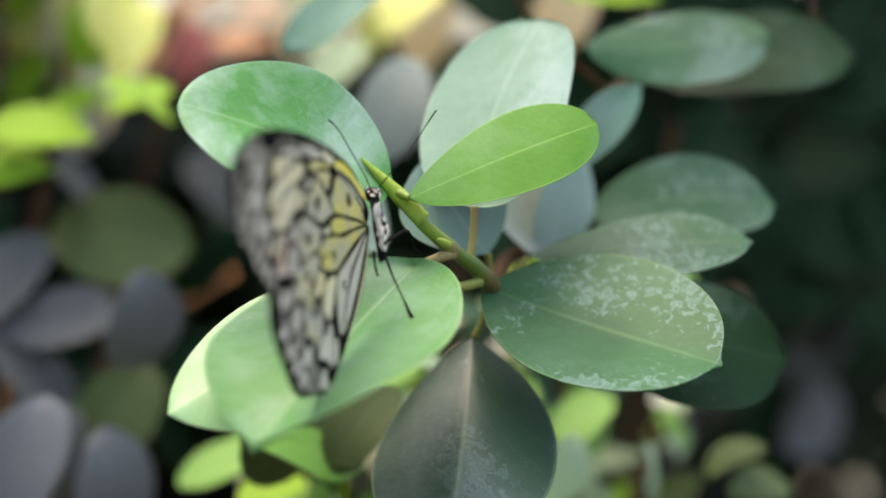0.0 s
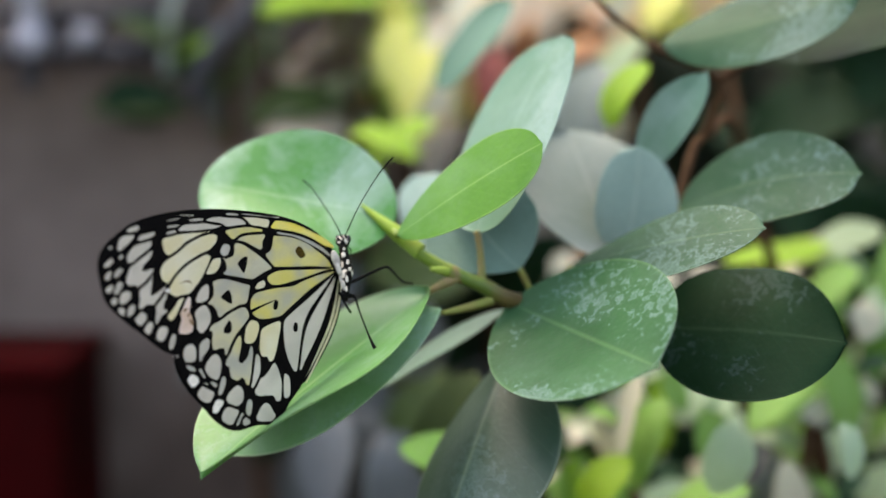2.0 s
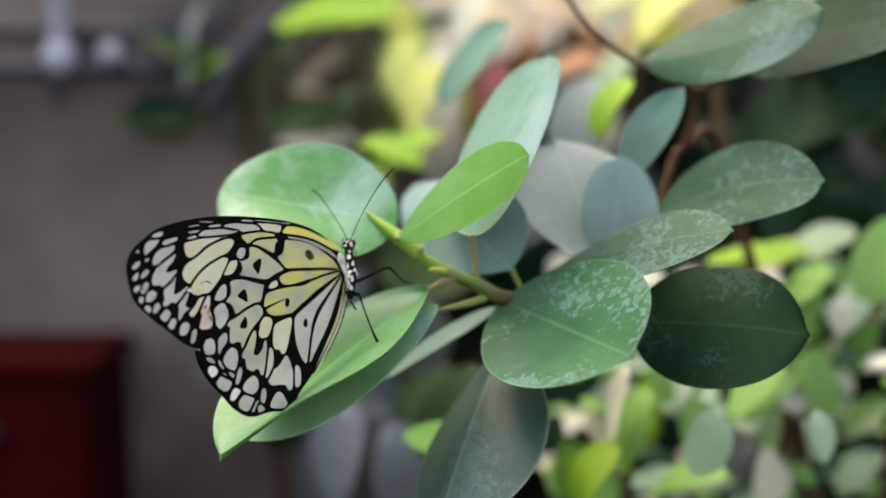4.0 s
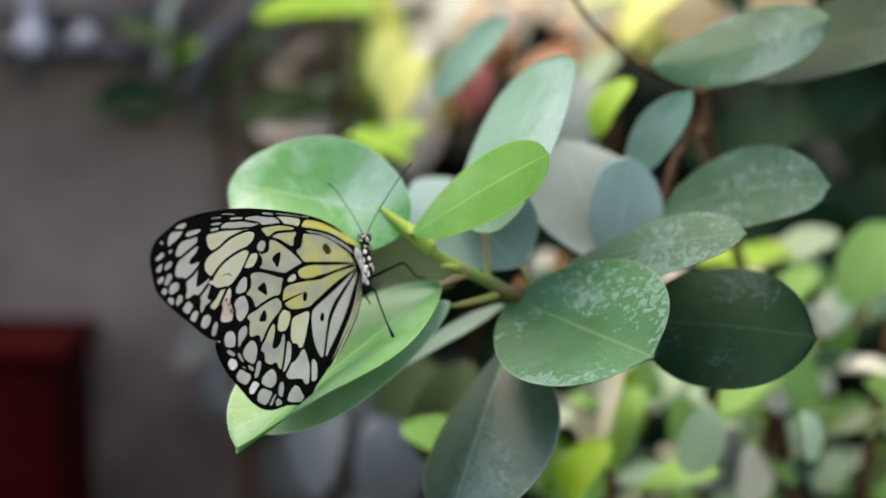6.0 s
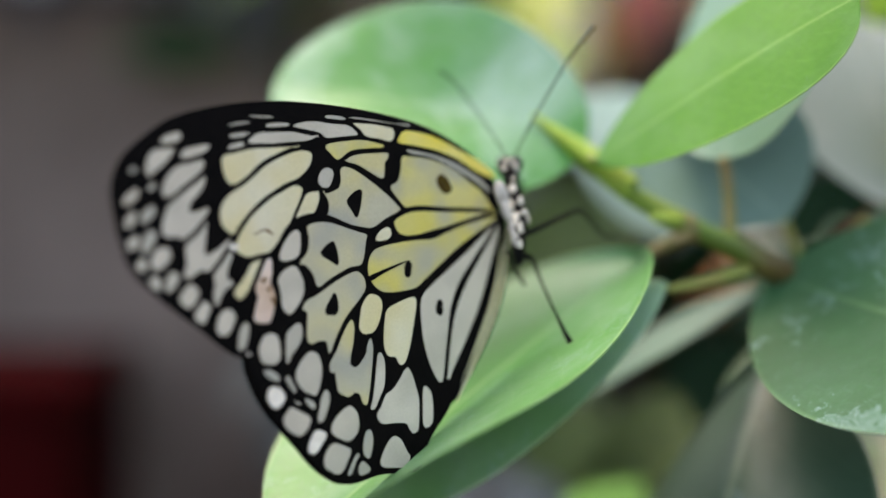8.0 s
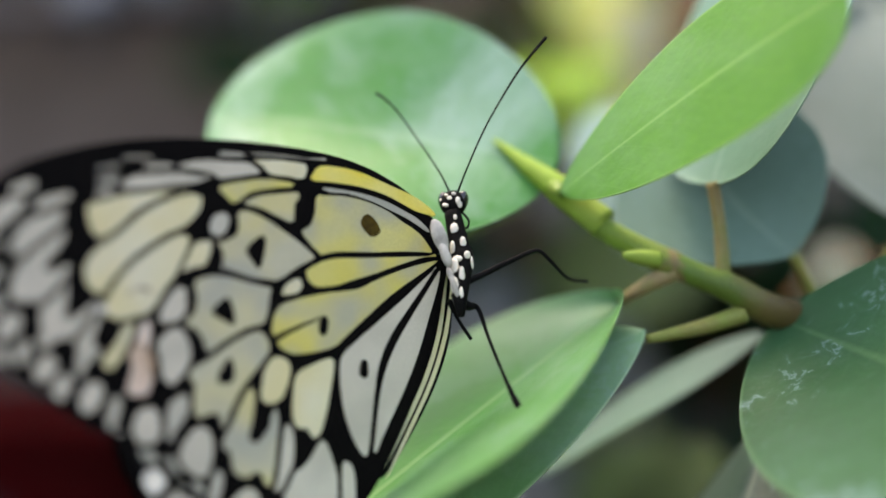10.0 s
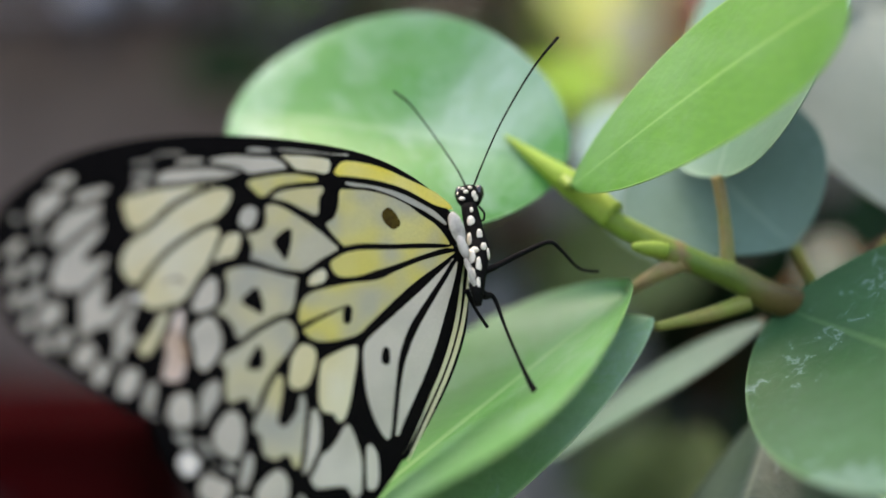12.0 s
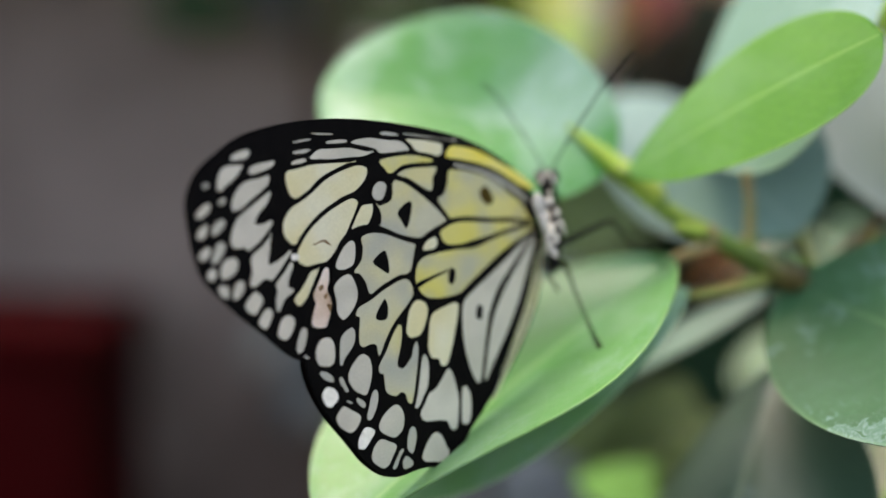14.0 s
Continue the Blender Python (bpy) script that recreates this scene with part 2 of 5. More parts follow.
def wing_material(name, a, b, c, clear=0.22):
    """Scaly wing cell: two tones in soft fields, greyer where the wing is thin."""
    m, nt, bsdf, out = nodes_of(name)
    obj = node(nt, "ShaderNodeTexCoord").outputs["Object"]
    n1 = node(nt, "ShaderNodeTexNoise", {"Vector": obj, "Scale": 95.0, "Detail": 1.2})
    n2 = node(nt, "ShaderNodeTexNoise", {"Vector": node(nt, "ShaderNodeVectorMath", {0: obj, 1: (0.31, 0.17, 0.0)}, operation="ADD").outputs[0], "Scale": 120.0, "Detail": 1.2})
    n3 = node(nt, "ShaderNodeTexNoise", {"Vector": obj, "Scale": 3000.0, "Detail": 2.0})
    col = mixed(nt, ramp(nt, n1.outputs["Fac"], [(0.38, grey(0)), (0.62, grey(1))]), a, b)
    col = mixed(nt, ramp(nt, n2.outputs["Fac"], [(0.44, grey(0)), (0.68, grey(1))]), col, c)
    col = mixed(nt, 0.25, col, ramp(nt, n3.outputs["Fac"], [(0.3, grey(0.6)), (0.7, grey(1.0))]), "MULTIPLY")
    nt.links.new(col, bsdf.inputs["Base Color"])
    bsdf.inputs["Roughness"].default_value, bsdf.inputs["Specular IOR Level"].default_value = 0.55, 0.3
    tr = node(nt, "ShaderNodeBsdfTranslucent", {"Color": col})
    mix = node(nt, "ShaderNodeMixShader", {0: clear, 1: bsdf.outputs[0], 2: tr.outputs[0]})
    nt.links.new(mix.outputs[0], out.inputs["Surface"])
    return m


def ageing_stem():
    """Bark of the shoot: lime green at the growing end, a scar at the node, then dark green, then brown wood."""
    m, nt, bsdf, out = nodes_of("stem_ageing")
    obj = node(nt, "ShaderNodeTexCoord").outputs["Object"]
    n1 = node(nt, "ShaderNodeTexNoise", {"Vector": obj, "Scale": 260.0, "Detail": 4.0})
    n2 = node(nt, "ShaderNodeTexNoise", {"Vector": obj, "Scale": 1500.0, "Detail": 3.0})
    along = node(nt, "ShaderNodeMath", {0: node(nt, "ShaderNodeSeparateXYZ", {"Vector": obj}).outputs["X"], 1: 20.0, 2: -0.24}, operation="MULTIPLY_ADD").outputs[0]
    along = node(nt, "ShaderNodeMath", {0: n1.outputs["Fac"], 1: 0.16, 2: along}, operation="MULTIPLY_ADD").outputs[0]
    col = ramp(nt, along, [(0.08, (0.21, 0.31, 0.055, 1)), (0.36, (0.155, 0.255, 0.032, 1)), (0.50, (0.145, 0.205, 0.032, 1)), (0.535, (0.20, 0.145, 0.060, 1)), (0.57, (0.085, 0.165, 0.020, 1)), (0.70, (0.080, 0.130, 0.020, 1)), (0.82, (0.115, 0.088, 0.025, 1)), (1.0, (0.085, 0.050, 0.020, 1))])
    col = mixed(nt, 0.3, col, ramp(nt, n2.outputs["Fac"], [(0.3, grey(0.5)), (0.7, grey(1.0))]), "MULTIPLY")
    nt.links.new(col, bsdf.inputs["Base Color"])
    bsdf.inputs["Roughness"].default_value, bsdf.inputs["Specular IOR Level"].default_value = 0.45, 0.3
    bump = node(nt, "ShaderNodeBump", {"Height": n2.outputs["Fac"], "Strength": 0.5, "Distance": 0.0003})
    nt.links.new(bump.outputs["Normal"], bsdf.inputs["Normal"])
    return m


SHOOT = ageing_stem()
W_WHITE = wing_material("wing_white", (0.59, 0.53, 0.41), (0.64, 0.58, 0.455), (0.51, 0.465, 0.36))
W_CREAM = wing_material("wing_cream", (0.73, 0.655, 0.39), (0.74, 0.68, 0.47), (0.72, 0.625, 0.34))
W_YELLOW = wing_material("wing_yellow", (0.68, 0.58, 0.135), (0.68, 0.60, 0.22), (0.46, 0.43, 0.29))
W_GOLD = wing_material("wing_gold", (0.86, 0.68, 0.08), (0.86, 0.72, 0.13), (0.82, 0.70, 0.22))
W_PEARL = wing_material("wing_pearl", (0.63, 0.55, 0.27), (0.55, 0.51, 0.35), (0.43, 0.41, 0.32))
W_GREY = wing_material("wing_grey", (0.47, 0.43, 0.33), (0.53, 0.49, 0.39), (0.41, 0.395, 0.32))
W_TAN = wing_material("wing_tan", (0.80, 0.68, 0.56), (0.78, 0.60, 0.46), (0.50, 0.30, 0.16))


SHOULDER = plain("shoulder_grey", (0.30, 0.275, 0.24), (0.60, 0.555, 0.48), 420, 0.7)


# ---- shapes ----
def part(name, bm, material, parent, label=""):
    mesh = bpy.data.meshes.new(name)
    bm.to_mesh(mesh)
    bm.free()
    mesh.materials.append(material)
    ob = new(name, mesh)
    ob.parent = parent
    return tagged(ob, label)


def smooth(bm):
    for f in bm.faces:
        f.smooth = True
    return bm


def curve_points(points, per=6, closed=False):
    """Points on a smooth curve through the given ones (Catmull-Rom)."""
    p = [Vector(q) for q in points]
    n, out = len(p), []
    for i in range(n if closed else n - 1):
        a, b, c, d = (p[(i + k) % n] if closed else p[min(max(i + k, 0), n - 1)] for k in (-1, 0, 1, 2))
        for j in range(per):
            t = j / per
            out.append(0.5 * (2 * b + (c - a) * t + (2 * a - 5 * b + 4 * c - d) * t * t + (3 * b - a - 3 * c + d) * t ** 3))
    return out if closed else out + [p[-1]]


def tube(points, radii, sides=8, per=5, bm=None):
    """A tapered round rod along a smooth line."""
    bm = bm or bmesh.new()
    line = curve_points(points, per)
    n = len(line)
    rings = []
    for i, p in enumerate(line):
        way = (line[min(i + 1, n - 1)] - line[max(i - 1, 0)]).normalized()
        a = way.cross(Vector((0.31, 0.87, 0.39))).normalized()
        b = way.cross(a)
        r = float(np.interp(i / (n - 1), np.linspace(0, 1, len(radii)), radii))
        rings.append([bm.verts.new(p + r * (math.cos(k * 2 * math.pi / sides) * a + math.sin(k * 2 * math.pi / sides) * b)) for k in range(sides)])
    for r0, r1 in zip(rings, rings[1:]):
        for k in range(sides):
            bm.faces.new((r0[k], r0[(k + 1) % sides], r1[(k + 1) % sides], r1[k]))
    bm.faces.new(rings[0][::-1])
    bm.faces.new(rings[-1])
    return smooth(bm)


def egg(centre, radii, turn=None, u=16, v=10, bm=None):
    """An ellipsoid."""
    bm = bm or bmesh.new()
    m = Matrix.Translation(centre) @ (turn or Matrix.Identity(4)) @ Matrix.Diagonal((*radii, 1))
    bmesh.ops.create_uvsphere(bm, u_segments=u, v_segments=v, radius=1.0, matrix=m)
    return smooth(bm)


def box(lo, hi, edge=0.0, bm=None):
    bm = bm or bmesh.new()
    lo, hi = Vector(lo), Vector(hi)
    made = bmesh.ops.create_cube(bm, size=1.0, matrix=Matrix.Translation((lo + hi) / 2) @ Matrix.Diagonal((*(hi - lo), 1)))
    if edge:
        bmesh.ops.bevel(bm, geom=[e for e in bm.edges], offset=edge, segments=2, affect="EDGES")
    return bm


def leaf_shape(length, width, fold=0.1, arch=0.05, blunt=1.25, rounded=0.56, point=0.02, wave=0.03, lean=None, seed=0, nl=30, nw=14, thick=0.0005):
    """An obovate leaf along x, face to +z: folded along its midrib, arched, with a small tip and some thickness."""
    bm = bmesh.new()
    uvs = bm.loops.layers.uv.new("UVMap")
    rnd = random.Random(seed)
    ph = [rnd.uniform(0, 6.28) for _ in range(4)]
    lean = rnd.uniform(-0.04, 0.04) if lean is None else lean
    top, low = [], []
    for i in range(nl + 1):
        s = 0.5 - 0.5 * math.cos(math.pi * i / nl)
        q = s ** blunt
        half = width / 2 * max(4 * q * (1 - q), 0.0) ** rounded
        rt, rl = [], []
        for j in range(nw + 1):
            v = 2 * j / nw - 1
            half_v = half * (1 + 0.045 * math.sin(5 * s + ph[2 if v > 0 else 3]))
            y = v * half_v + lean * length * math.sin(math.pi * s)
            x = s * length + point * length * (s ** 10) * (1 - abs(v))
            z = arch * length * 4 * s * (1 - s) + fold * abs(v) ** 1.25 * half - 0.010 * length * (s ** 8)
            z += wave * width * abs(v) ** 2 * math.sin(7 * s + ph[0 if v > 0 else 1])
            rt.append((bm.verts.new((x, y, z)), s, j / nw))
            rl.append((bm.verts.new((x, y, z - thick * (1.0 - 0.5 * abs(v)))), s, j / nw))
        top.append(rt)
        low.append(rl)

    def face(corners):
        try:
            f = bm.faces.new([c[0] for c in corners])
        except ValueError:
            return
        f.smooth = True
        for loop, c in zip(f.loops, corners):
            loop[uvs].uv = (c[1], c[2])
    for i in range(nl):
        for j in range(nw):
            face((top[i][j], top[i + 1][j], top[i + 1][j + 1], top[i][j + 1]))
            face((low[i][j], low[i][j + 1], low[i + 1][j + 1], low[i + 1][j]))
        face((top[i][0], low[i][0], low[i + 1][0], top[i + 1][0]))
        face((top[i][nw], top[i + 1][nw], low[i + 1][nw], low[i][nw]))
    bmesh.ops.remove_doubles(bm, verts=bm.verts, dist=1e-6)
    bm.normal_update()
    for e in bm.edges:
        if len(e.link_faces) == 2 and e.calc_face_angle() > 0.9:
            e.smooth = False
    return bm


def leaf_frame(base, tip, side):
    """Pose with x from base to tip, y along side, z the leaf's face."""
    x = (Vector(tip) - Vector(base)).normalized()
    z = x.cross(Vector(side)).normalized()
    y = z.cross(x)
    m = Matrix((x, y, z)).transposed().to_4x4()
    m.translation = base
    return m


def thing(name, at, label, category, group="", kind=""):
    ob = new(name)
    ob.empty_display_size = 0.02
    ob.location = at
    return tagged(ob, label, category, group, kind)


def put(ob, m, parent):
    """Give a part its world pose m under a parent that stands at a plain place."""
    ob.parent = parent
    ob.matrix_basis = Matrix.Translation(-parent.location) @ m
    return ob


# ---- the place: ground and walls ----
CONCRETE = plain("concrete", (0.205, 0.162, 0.135), (0.085, 0.064, 0.052), 6.5, 0.85, 0.2, bump=0.002)
SOIL = plain("soil", (0.045, 0.0338, 0.0225), (0.075, 0.0562, 0.0375), 9.0, 0.95, 0.2, bump=0.01)
RED_PAINT = plain("red_paint", (0.045, 0.0007, 0.0013), (0.024, 0.0006, 0.0007), 12.0, 0.6, 0.05)
DARK_METAL = plain("dark_metal", (0.014, 0.0154, 0.0196), (0.0245, 0.0252, 0.0315), 30.0, 0.4, 0.5)
GLINT_PALE = plain("glint_pale", (0.36, 0.37, 0.41), (0.28, 0.29, 0.33), 30.0, 0.35, 0.5)
PAINTED = plain("pale_paint", (0.26, 0.265, 0.29), (0.20, 0.205, 0.22), 20.0, 0.4)


def slab(name, lo, hi, material, label, category):
    bm = box(lo, hi)
    mesh = bpy.data.meshes.new(name)
    bm.to_mesh(mesh)
    bm.free()
    mesh.materials.append(material)
    return tagged(new(name, mesh), label, category, kind="structure")


slab("ground", (-60, -60, -0.3), (60, 60, 0.0), SOIL, "bare dark brown soil of the planting bed", "ground")
# added pale wall: its colour stands for the bright distance behind the leaves
PLASTER = plain("plaster", (0.88, 0.78, 0.56), (0.84, 0.58, 0.36), 2.2, 0.8, 0.2, bump=0.002)
slab("bright_backing", (-0.5, 2.2, 0.0), (4.5, 2.4, 2.4), PLASTER, "far cream and orange wall added to show bright through the gaps", "wall")
# unseen walls added to cut light from behind and from the sides
slab("unseen_wall_south", (-1.9, -1.9, 0.0), (1.9, -1.75, 1.4), CONCRETE, "unseen brown concrete wall added to cut side light", "wall")
slab("unseen_wall_west", (-2.05, -1.9, 0.0), (-1.9, 0.54, 1.9), CONCRETE, "unseen brown concrete wall added to cut side light", "wall")
slab("unseen_wall_east", (1.9, -1.9, 0.0), (2.05, 0.54, 1.9), CONCRETE, "unseen brown concrete wall added to cut side light", "wall")
slab("wall_north", (-1.9, 0.38, 0.0), (-0.012, 0.54, 1.62), CONCRETE, "stained brown concrete wall behind the shrubs", "wall")


# ---- the butterfly ----
# wing frame: u to the body, v up, w to the near side, in millimetres from the wing's root
NEAR = Vector((0.6525, -0.732, 0.196)).normalized()
UP = (Vector((0, 0, 1)) - NEAR.z * NEAR).normalized()
ALONG = UP.cross(NEAR)
ROOT = Vector((-0.0026, -0.0044, 1.2415))
WING = Matrix((ALONG, UP, NEAR)).transposed().to_4x4()
WING.translation = ROOT

FORE_EDGE = [(0.8, 0.5), (0.2, 6.9), (-5.6, 12.6), (-14.3, 16.7), (-26.8, 19.3), (-41.1, 20.6), (-52.6, 20.1), (-62.7, 18.1), (-68.4, 15.1), (-73.0, 11.5), (-75.2, 7.0), (-75.1, 1.8), (-73.9, -3.9), (-69.7, -8.9), (-64.1, -13.8), (-56.3, -19.9), (-47.1, -19.1), (-26.3, -9.9)]
HIND_EDGE = [(1.0, 0.1), (-11.4, 1.8), (-19.9, 2.3), (-28.7, -0.8), (-38.0, 2.4), (-44.1, 1.3), (-47.8, -3.6), (-48.7, -10.5), (-51.0, -15.5), (-55.0, -18.4), (-55.4, -22.7), (-52.9, -28.9), (-48.4, -34.9), (-44.5, -39.9), (-39.6, -42.9), (-32.7, -42.4), (-25.0, -42.9), (-21.6, -38.1), (-15.3, -31.9), (-6.5, -19.4), (0.5, -5.4)]
# spots: centre u, v, half length, half width, turn
FORE_WHITE = [(-64.2, 16.1, 1.9, 0.9, 13), (-72.2, 7.1, 1.7, 0.6, 35), (-72.7, 3.6, 1.3, 0.7, 44), (-72.6, -0.1, 1.4, 0.8, 33), (-71.7, -3.5, 1.1, 0.8, 40), (-69.8, -6.7, 1.1, 1.1, 173), (-67.2, -6.6, 1.7, 0.9, 48), (-68.5, -2.8, 2.2, 1.3, 38), (-64.3, -9.1, 1.9, 1.3, 47), (-62.3, -11.9, 1.8, 1.0, 55), (-58.4, -13.8, 2.1, 1.4, 54), (-43.9, 17.6, 2.3, 0.3, 1), (-52.4, 14.3, 1.7, 0.5, 9)]
FORE_GREY = [(-70.3, -0.1, 2.1, 0.9, 53), (-69.8, 4.2, 1.8, 0.7, 37), (-68.5, 8.5, 0.7, 0.4, 38), (-71.3, 11.3, 0.6, 0.4, 9), (-55.5, -16.4, 2.2, 0.8, 65), (-51.3, 16.2, 2.1, 0.3, 4), (-32.2, 18.5, 2.1, 0.4, 173), (-47.1, 19.1, 2.5, 0.1, 177), (-51.1, 18.1, 2.1, 0.1, 6)]
FORE_BEAD = [(-55.2, -2.0, 0.8, 0.6, 174)]
FORE_RUST = [(-50.2, 0.1, 1.2, 0.1, 15), (-48.3, -0.0, 0.9, 0.2, 145), (-50.5, -7.8, 0.6, 0.4, 36), (-49.0, -11.5, 0.9, 0.4, 122), (-49.7, -9.3, 0.5, 0.3, 54)]
HIND_WHITE = [(-51.3, -19.0, 2.6, 2.0, 81)]
HIND_BEAD = [(-55.3, -19.3, 0.7, 0.5, 140)]
HIND_GREY = [(-51.5, -23.2, 1.6, 0.6, 140), (-48.1, -25.1, 1.4, 0.5, 116), (-42.4, -29.5, 2.8, 0.8, 67), (-44.9, -28.7, 1.3, 0.5, 131), (-47.4, -28.3, 0.6, 0.2, 157), (-34.7, -37.1, 2.4, 0.9, 73), (-38.0, -39.8, 2.1, 0.5, 51)]
HIND_MARKS = [(-15.8, -15.8, 1.4, 0.8, 78), (-21.5, -8.4, 1.4, 0.8, 70)]
FORE_BROWN = [(-10.7, 6.0, 1.8, 1.3, 128)]
# larger cells between the veins: material and outline
FORE_W_CELLS = [
    (W_WHITE, [(-68.8, 10.3), (-68.9, 11.7), (-67.9, 13.7), (-65.9, 14.5), (-63.8, 14.4), (-65.6, 12.4), (-67.7, 11.0)]),
    (W_WHITE, [(-62.6, 13.2), (-61.7, 14.1), (-59.5, 14.5), (-57.5, 14.7), (-58.3, 13.8), (-60.3, 12.9), (-61.9, 12.6)]),
    (W_WHITE, [(-66.6, 7.2), (-66.2, 8.8), (-64.9, 10.5), (-63.1, 11.6), (-60.3, 12.3), (-58.9, 12.4), (-59.2, 11.0), (-60.9, 9.6), (-62.9, 8.2), (-64.5, 6.9), (-65.8, 6.8)]),
    (W_WHITE, [(-67.3, 0.9), (-67.3, 2.4), (-66.0, 5.1), (-64.3, 6.8), (-62.0, 8.0), (-59.7, 9.2), (-58.9, 9.4), (-59.9, 7.6), (-61.9, 5.9), (-62.6, 4.3), (-61.3, 4.0), (-59.5, 4.5), (-59.1, 4.4), (-60.1, 2.7), (-62.2, 1.0), (-64.2, 0.0), (-65.0, 0.6), (-66.1, 0.5)]),
]
FORE_V_CELLS = [
    (W_WHITE, [(-63.9, -2.0), (-63.3, -0.7), (-61.5, 0.5), (-59.9, 2.2), (-59.6, 2.4), (-60.2, -0.1), (-60.8, -2.8), (-59.3, -2.7), (-57.5, -1.8), (-55.9, -0.8), (-57.0, -2.3), (-59.0, -4.4), (-60.2, -5.4), (-61.8, -5.1), (-63.9, -6.2), (-64.6, -5.7), (-63.9, -3.9)]),
    (W_WHITE, [(-59.4, -6.1), (-57.5, -4.3), (-56.2, -2.8), (-55.9, -3.5), (-56.8, -5.1), (-57.3, -6.9), (-56.2, -7.7), (-58.0, -8.7), (-59.0, -10.0), (-59.8, -10.9), (-59.8, -9.0), (-59.3, -7.6)]),
    (W_CREAM, [(-51.4, -4.5), (-50.4, -4.2), (-51.3, -5.7), (-52.6, -7.5), (-53.8, -9.2), (-55.3, -10.3), (-56.1, -9.2), (-54.5, -7.7), (-53.2, -6.2), (-52.2, -4.9)]),
]
FORE_TIP_CELLS = [
    (W_CREAM, [(-55.1, 12.6), (-53.1, 13.5), (-49.6, 14.0), (-44.4, 14.2), (-40.2, 14.0), (-42.2, 13.5), (-45.9, 12.3), (-48.9, 10.8), (-51.1, 9.1), (-53.3, 8.1), (-54.7, 8.7), (-55.3, 10.8)]),
    (W_CREAM, [(-38.4, 12.7), (-38.2, 12.0), (-38.9, 10.6), (-41.2, 8.8), (-44.3, 7.6), (-48.0, 5.7), (-51.2, 3.5), (-53.6, 1.5), (-55.0, 0.2), (-56.5, 1.4), (-56.9, 2.9), (-56.6, 4.3), (-55.3, 6.0), (-52.8, 7.7), (-49.9, 9.4), (-47.2, 11.2), (-43.5, 12.6), (-40.5, 13.3)]),
    (W_CREAM, [(-40.9, 6.8), (-40.9, 5.6), (-42.7, 2.8), (-45.4, -0.1), (-48.1, -2.7), (-49.9, -3.5), (-52.2, -3.7), (-53.6, -3.4), (-54.6, -2.5), (-54.2, -0.7), (-53.3, 0.7), (-51.3, 2.9), (-48.7, 4.8), (-45.6, 6.2), (-42.6, 7.3)]),
]
FORE_COSTAL_CELLS = [
    (W_WHITE, [(-49.6, 14.7), (-50.0, 15.2), (-49.0, 16.1), (-46.4, 16.4), (-41.8, 16.5), (-38.3, 16.0), (-36.0, 15.5), (-39.7, 14.7), (-44.4, 14.3), (-47.8, 14.5)]),
    (W_WHITE, [(-41.0, 17.4), (-38.0, 17.9), (-34.4, 17.8), (-29.8, 17.3), (-28.0, 15.6), (-29.9, 15.2), (-34.2, 15.2), (-35.9, 15.8), (-38.8, 16.6)]),
    (W_CREAM, [(-28.9, 17.6), (-25.2, 17.5), (-21.1, 16.7), (-20.3, 16.0), (-21.1, 14.3), (-23.8, 14.4), (-26.2, 14.9), (-27.3, 16.2)]),
    (W_GREY, [(-29.6, 18.5), (-26.9, 18.7), (-21.9, 17.9), (-16.3, 16.8), (-22.0, 17.3), (-27.0, 17.9)]),
    (W_CREAM, [(-38.3, 6.0), (-37.6, 6.1), (-38.1, 4.2), (-39.8, 2.2), (-42.6, 1.8), (-42.7, 2.6), (-41.4, 4.6), (-40.2, 5.9)]),
]
FORE_GOLD_CELLS = [
    (W_GOLD, [(-18.0, 15.7), (-15.8, 15.6), (-10.7, 14.3), (-5.6, 12.1), (-1.2, 9.7), (1.4, 6.8), (0.6, 6.4), (-3.5, 8.2), (-7.3, 10.6), (-11.1, 12.1), (-16.2, 13.2), (-19.4, 13.9), (-19.2, 14.7)]),
    (W_YELLOW, [(-34.8, 13.8), (-31.2, 14.6), (-26.3, 14.6), (-23.2, 13.9), (-23.2, 13.0), (-26.5, 12.8), (-29.7, 12.7), (-31.9, 11.6), (-33.2, 11.6), (-34.0, 12.5)]),
    (W_PEARL, [(-31.5, 11.1), (-29.8, 12.0), (-26.6, 12.4), (-22.9, 12.2), (-22.3, 11.5), (-23.3, 10.3), (-23.9, 7.9), (-25.9, 8.7), (-28.8, 10.4)]),
    (W_GREY, [(-17.9, 12.5), (-13.8, 11.8), (-10.0, 10.7), (-5.5, 8.7), (-2.4, 6.6), (-0.3, 4.1), (-2.6, 5.5), (-6.4, 7.6), (-10.1, 9.6), (-13.9, 11.0), (-17.1, 11.5)]),
]
FORE_BASE_CELLS = [
    (W_YELLOW, [(-18.4, 11.5), (-15.2, 11.3), (-11.4, 10.3), (-7.6, 8.5), (-4.6, 6.2), (-2.2, 3.9), (-0.5, 1.1), (-1.2, 1.0), (-6.0, 1.6), (-12.7, 2.0), (-19.3, 2.4), (-20.2, 2.7), (-21.5, 4.4), (-22.4, 6.1), (-20.9, 6.9), (-19.8, 8.8), (-19.3, 10.8)]),
    (W_PEARL, [(-32.4, 9.7), (-30.8, 9.8), (-27.9, 8.1), (-24.0, 5.0), (-21.6, 2.6), (-21.4, 2.0), (-24.6, 0.8), (-27.4, -0.5), (-29.2, -0.4), (-33.4, 0.6), (-36.9, 1.5), (-36.0, 2.5), (-35.8, 4.5), (-36.8, 6.2), (-35.7, 5.8), (-33.5, 6.3), (-32.7, 7.7)]),
    (W_GREY, [(-37.3, 8.0), (-36.2, 9.7), (-34.7, 9.8), (-34.3, 8.8), (-35.4, 6.9), (-36.7, 6.5)]),
]
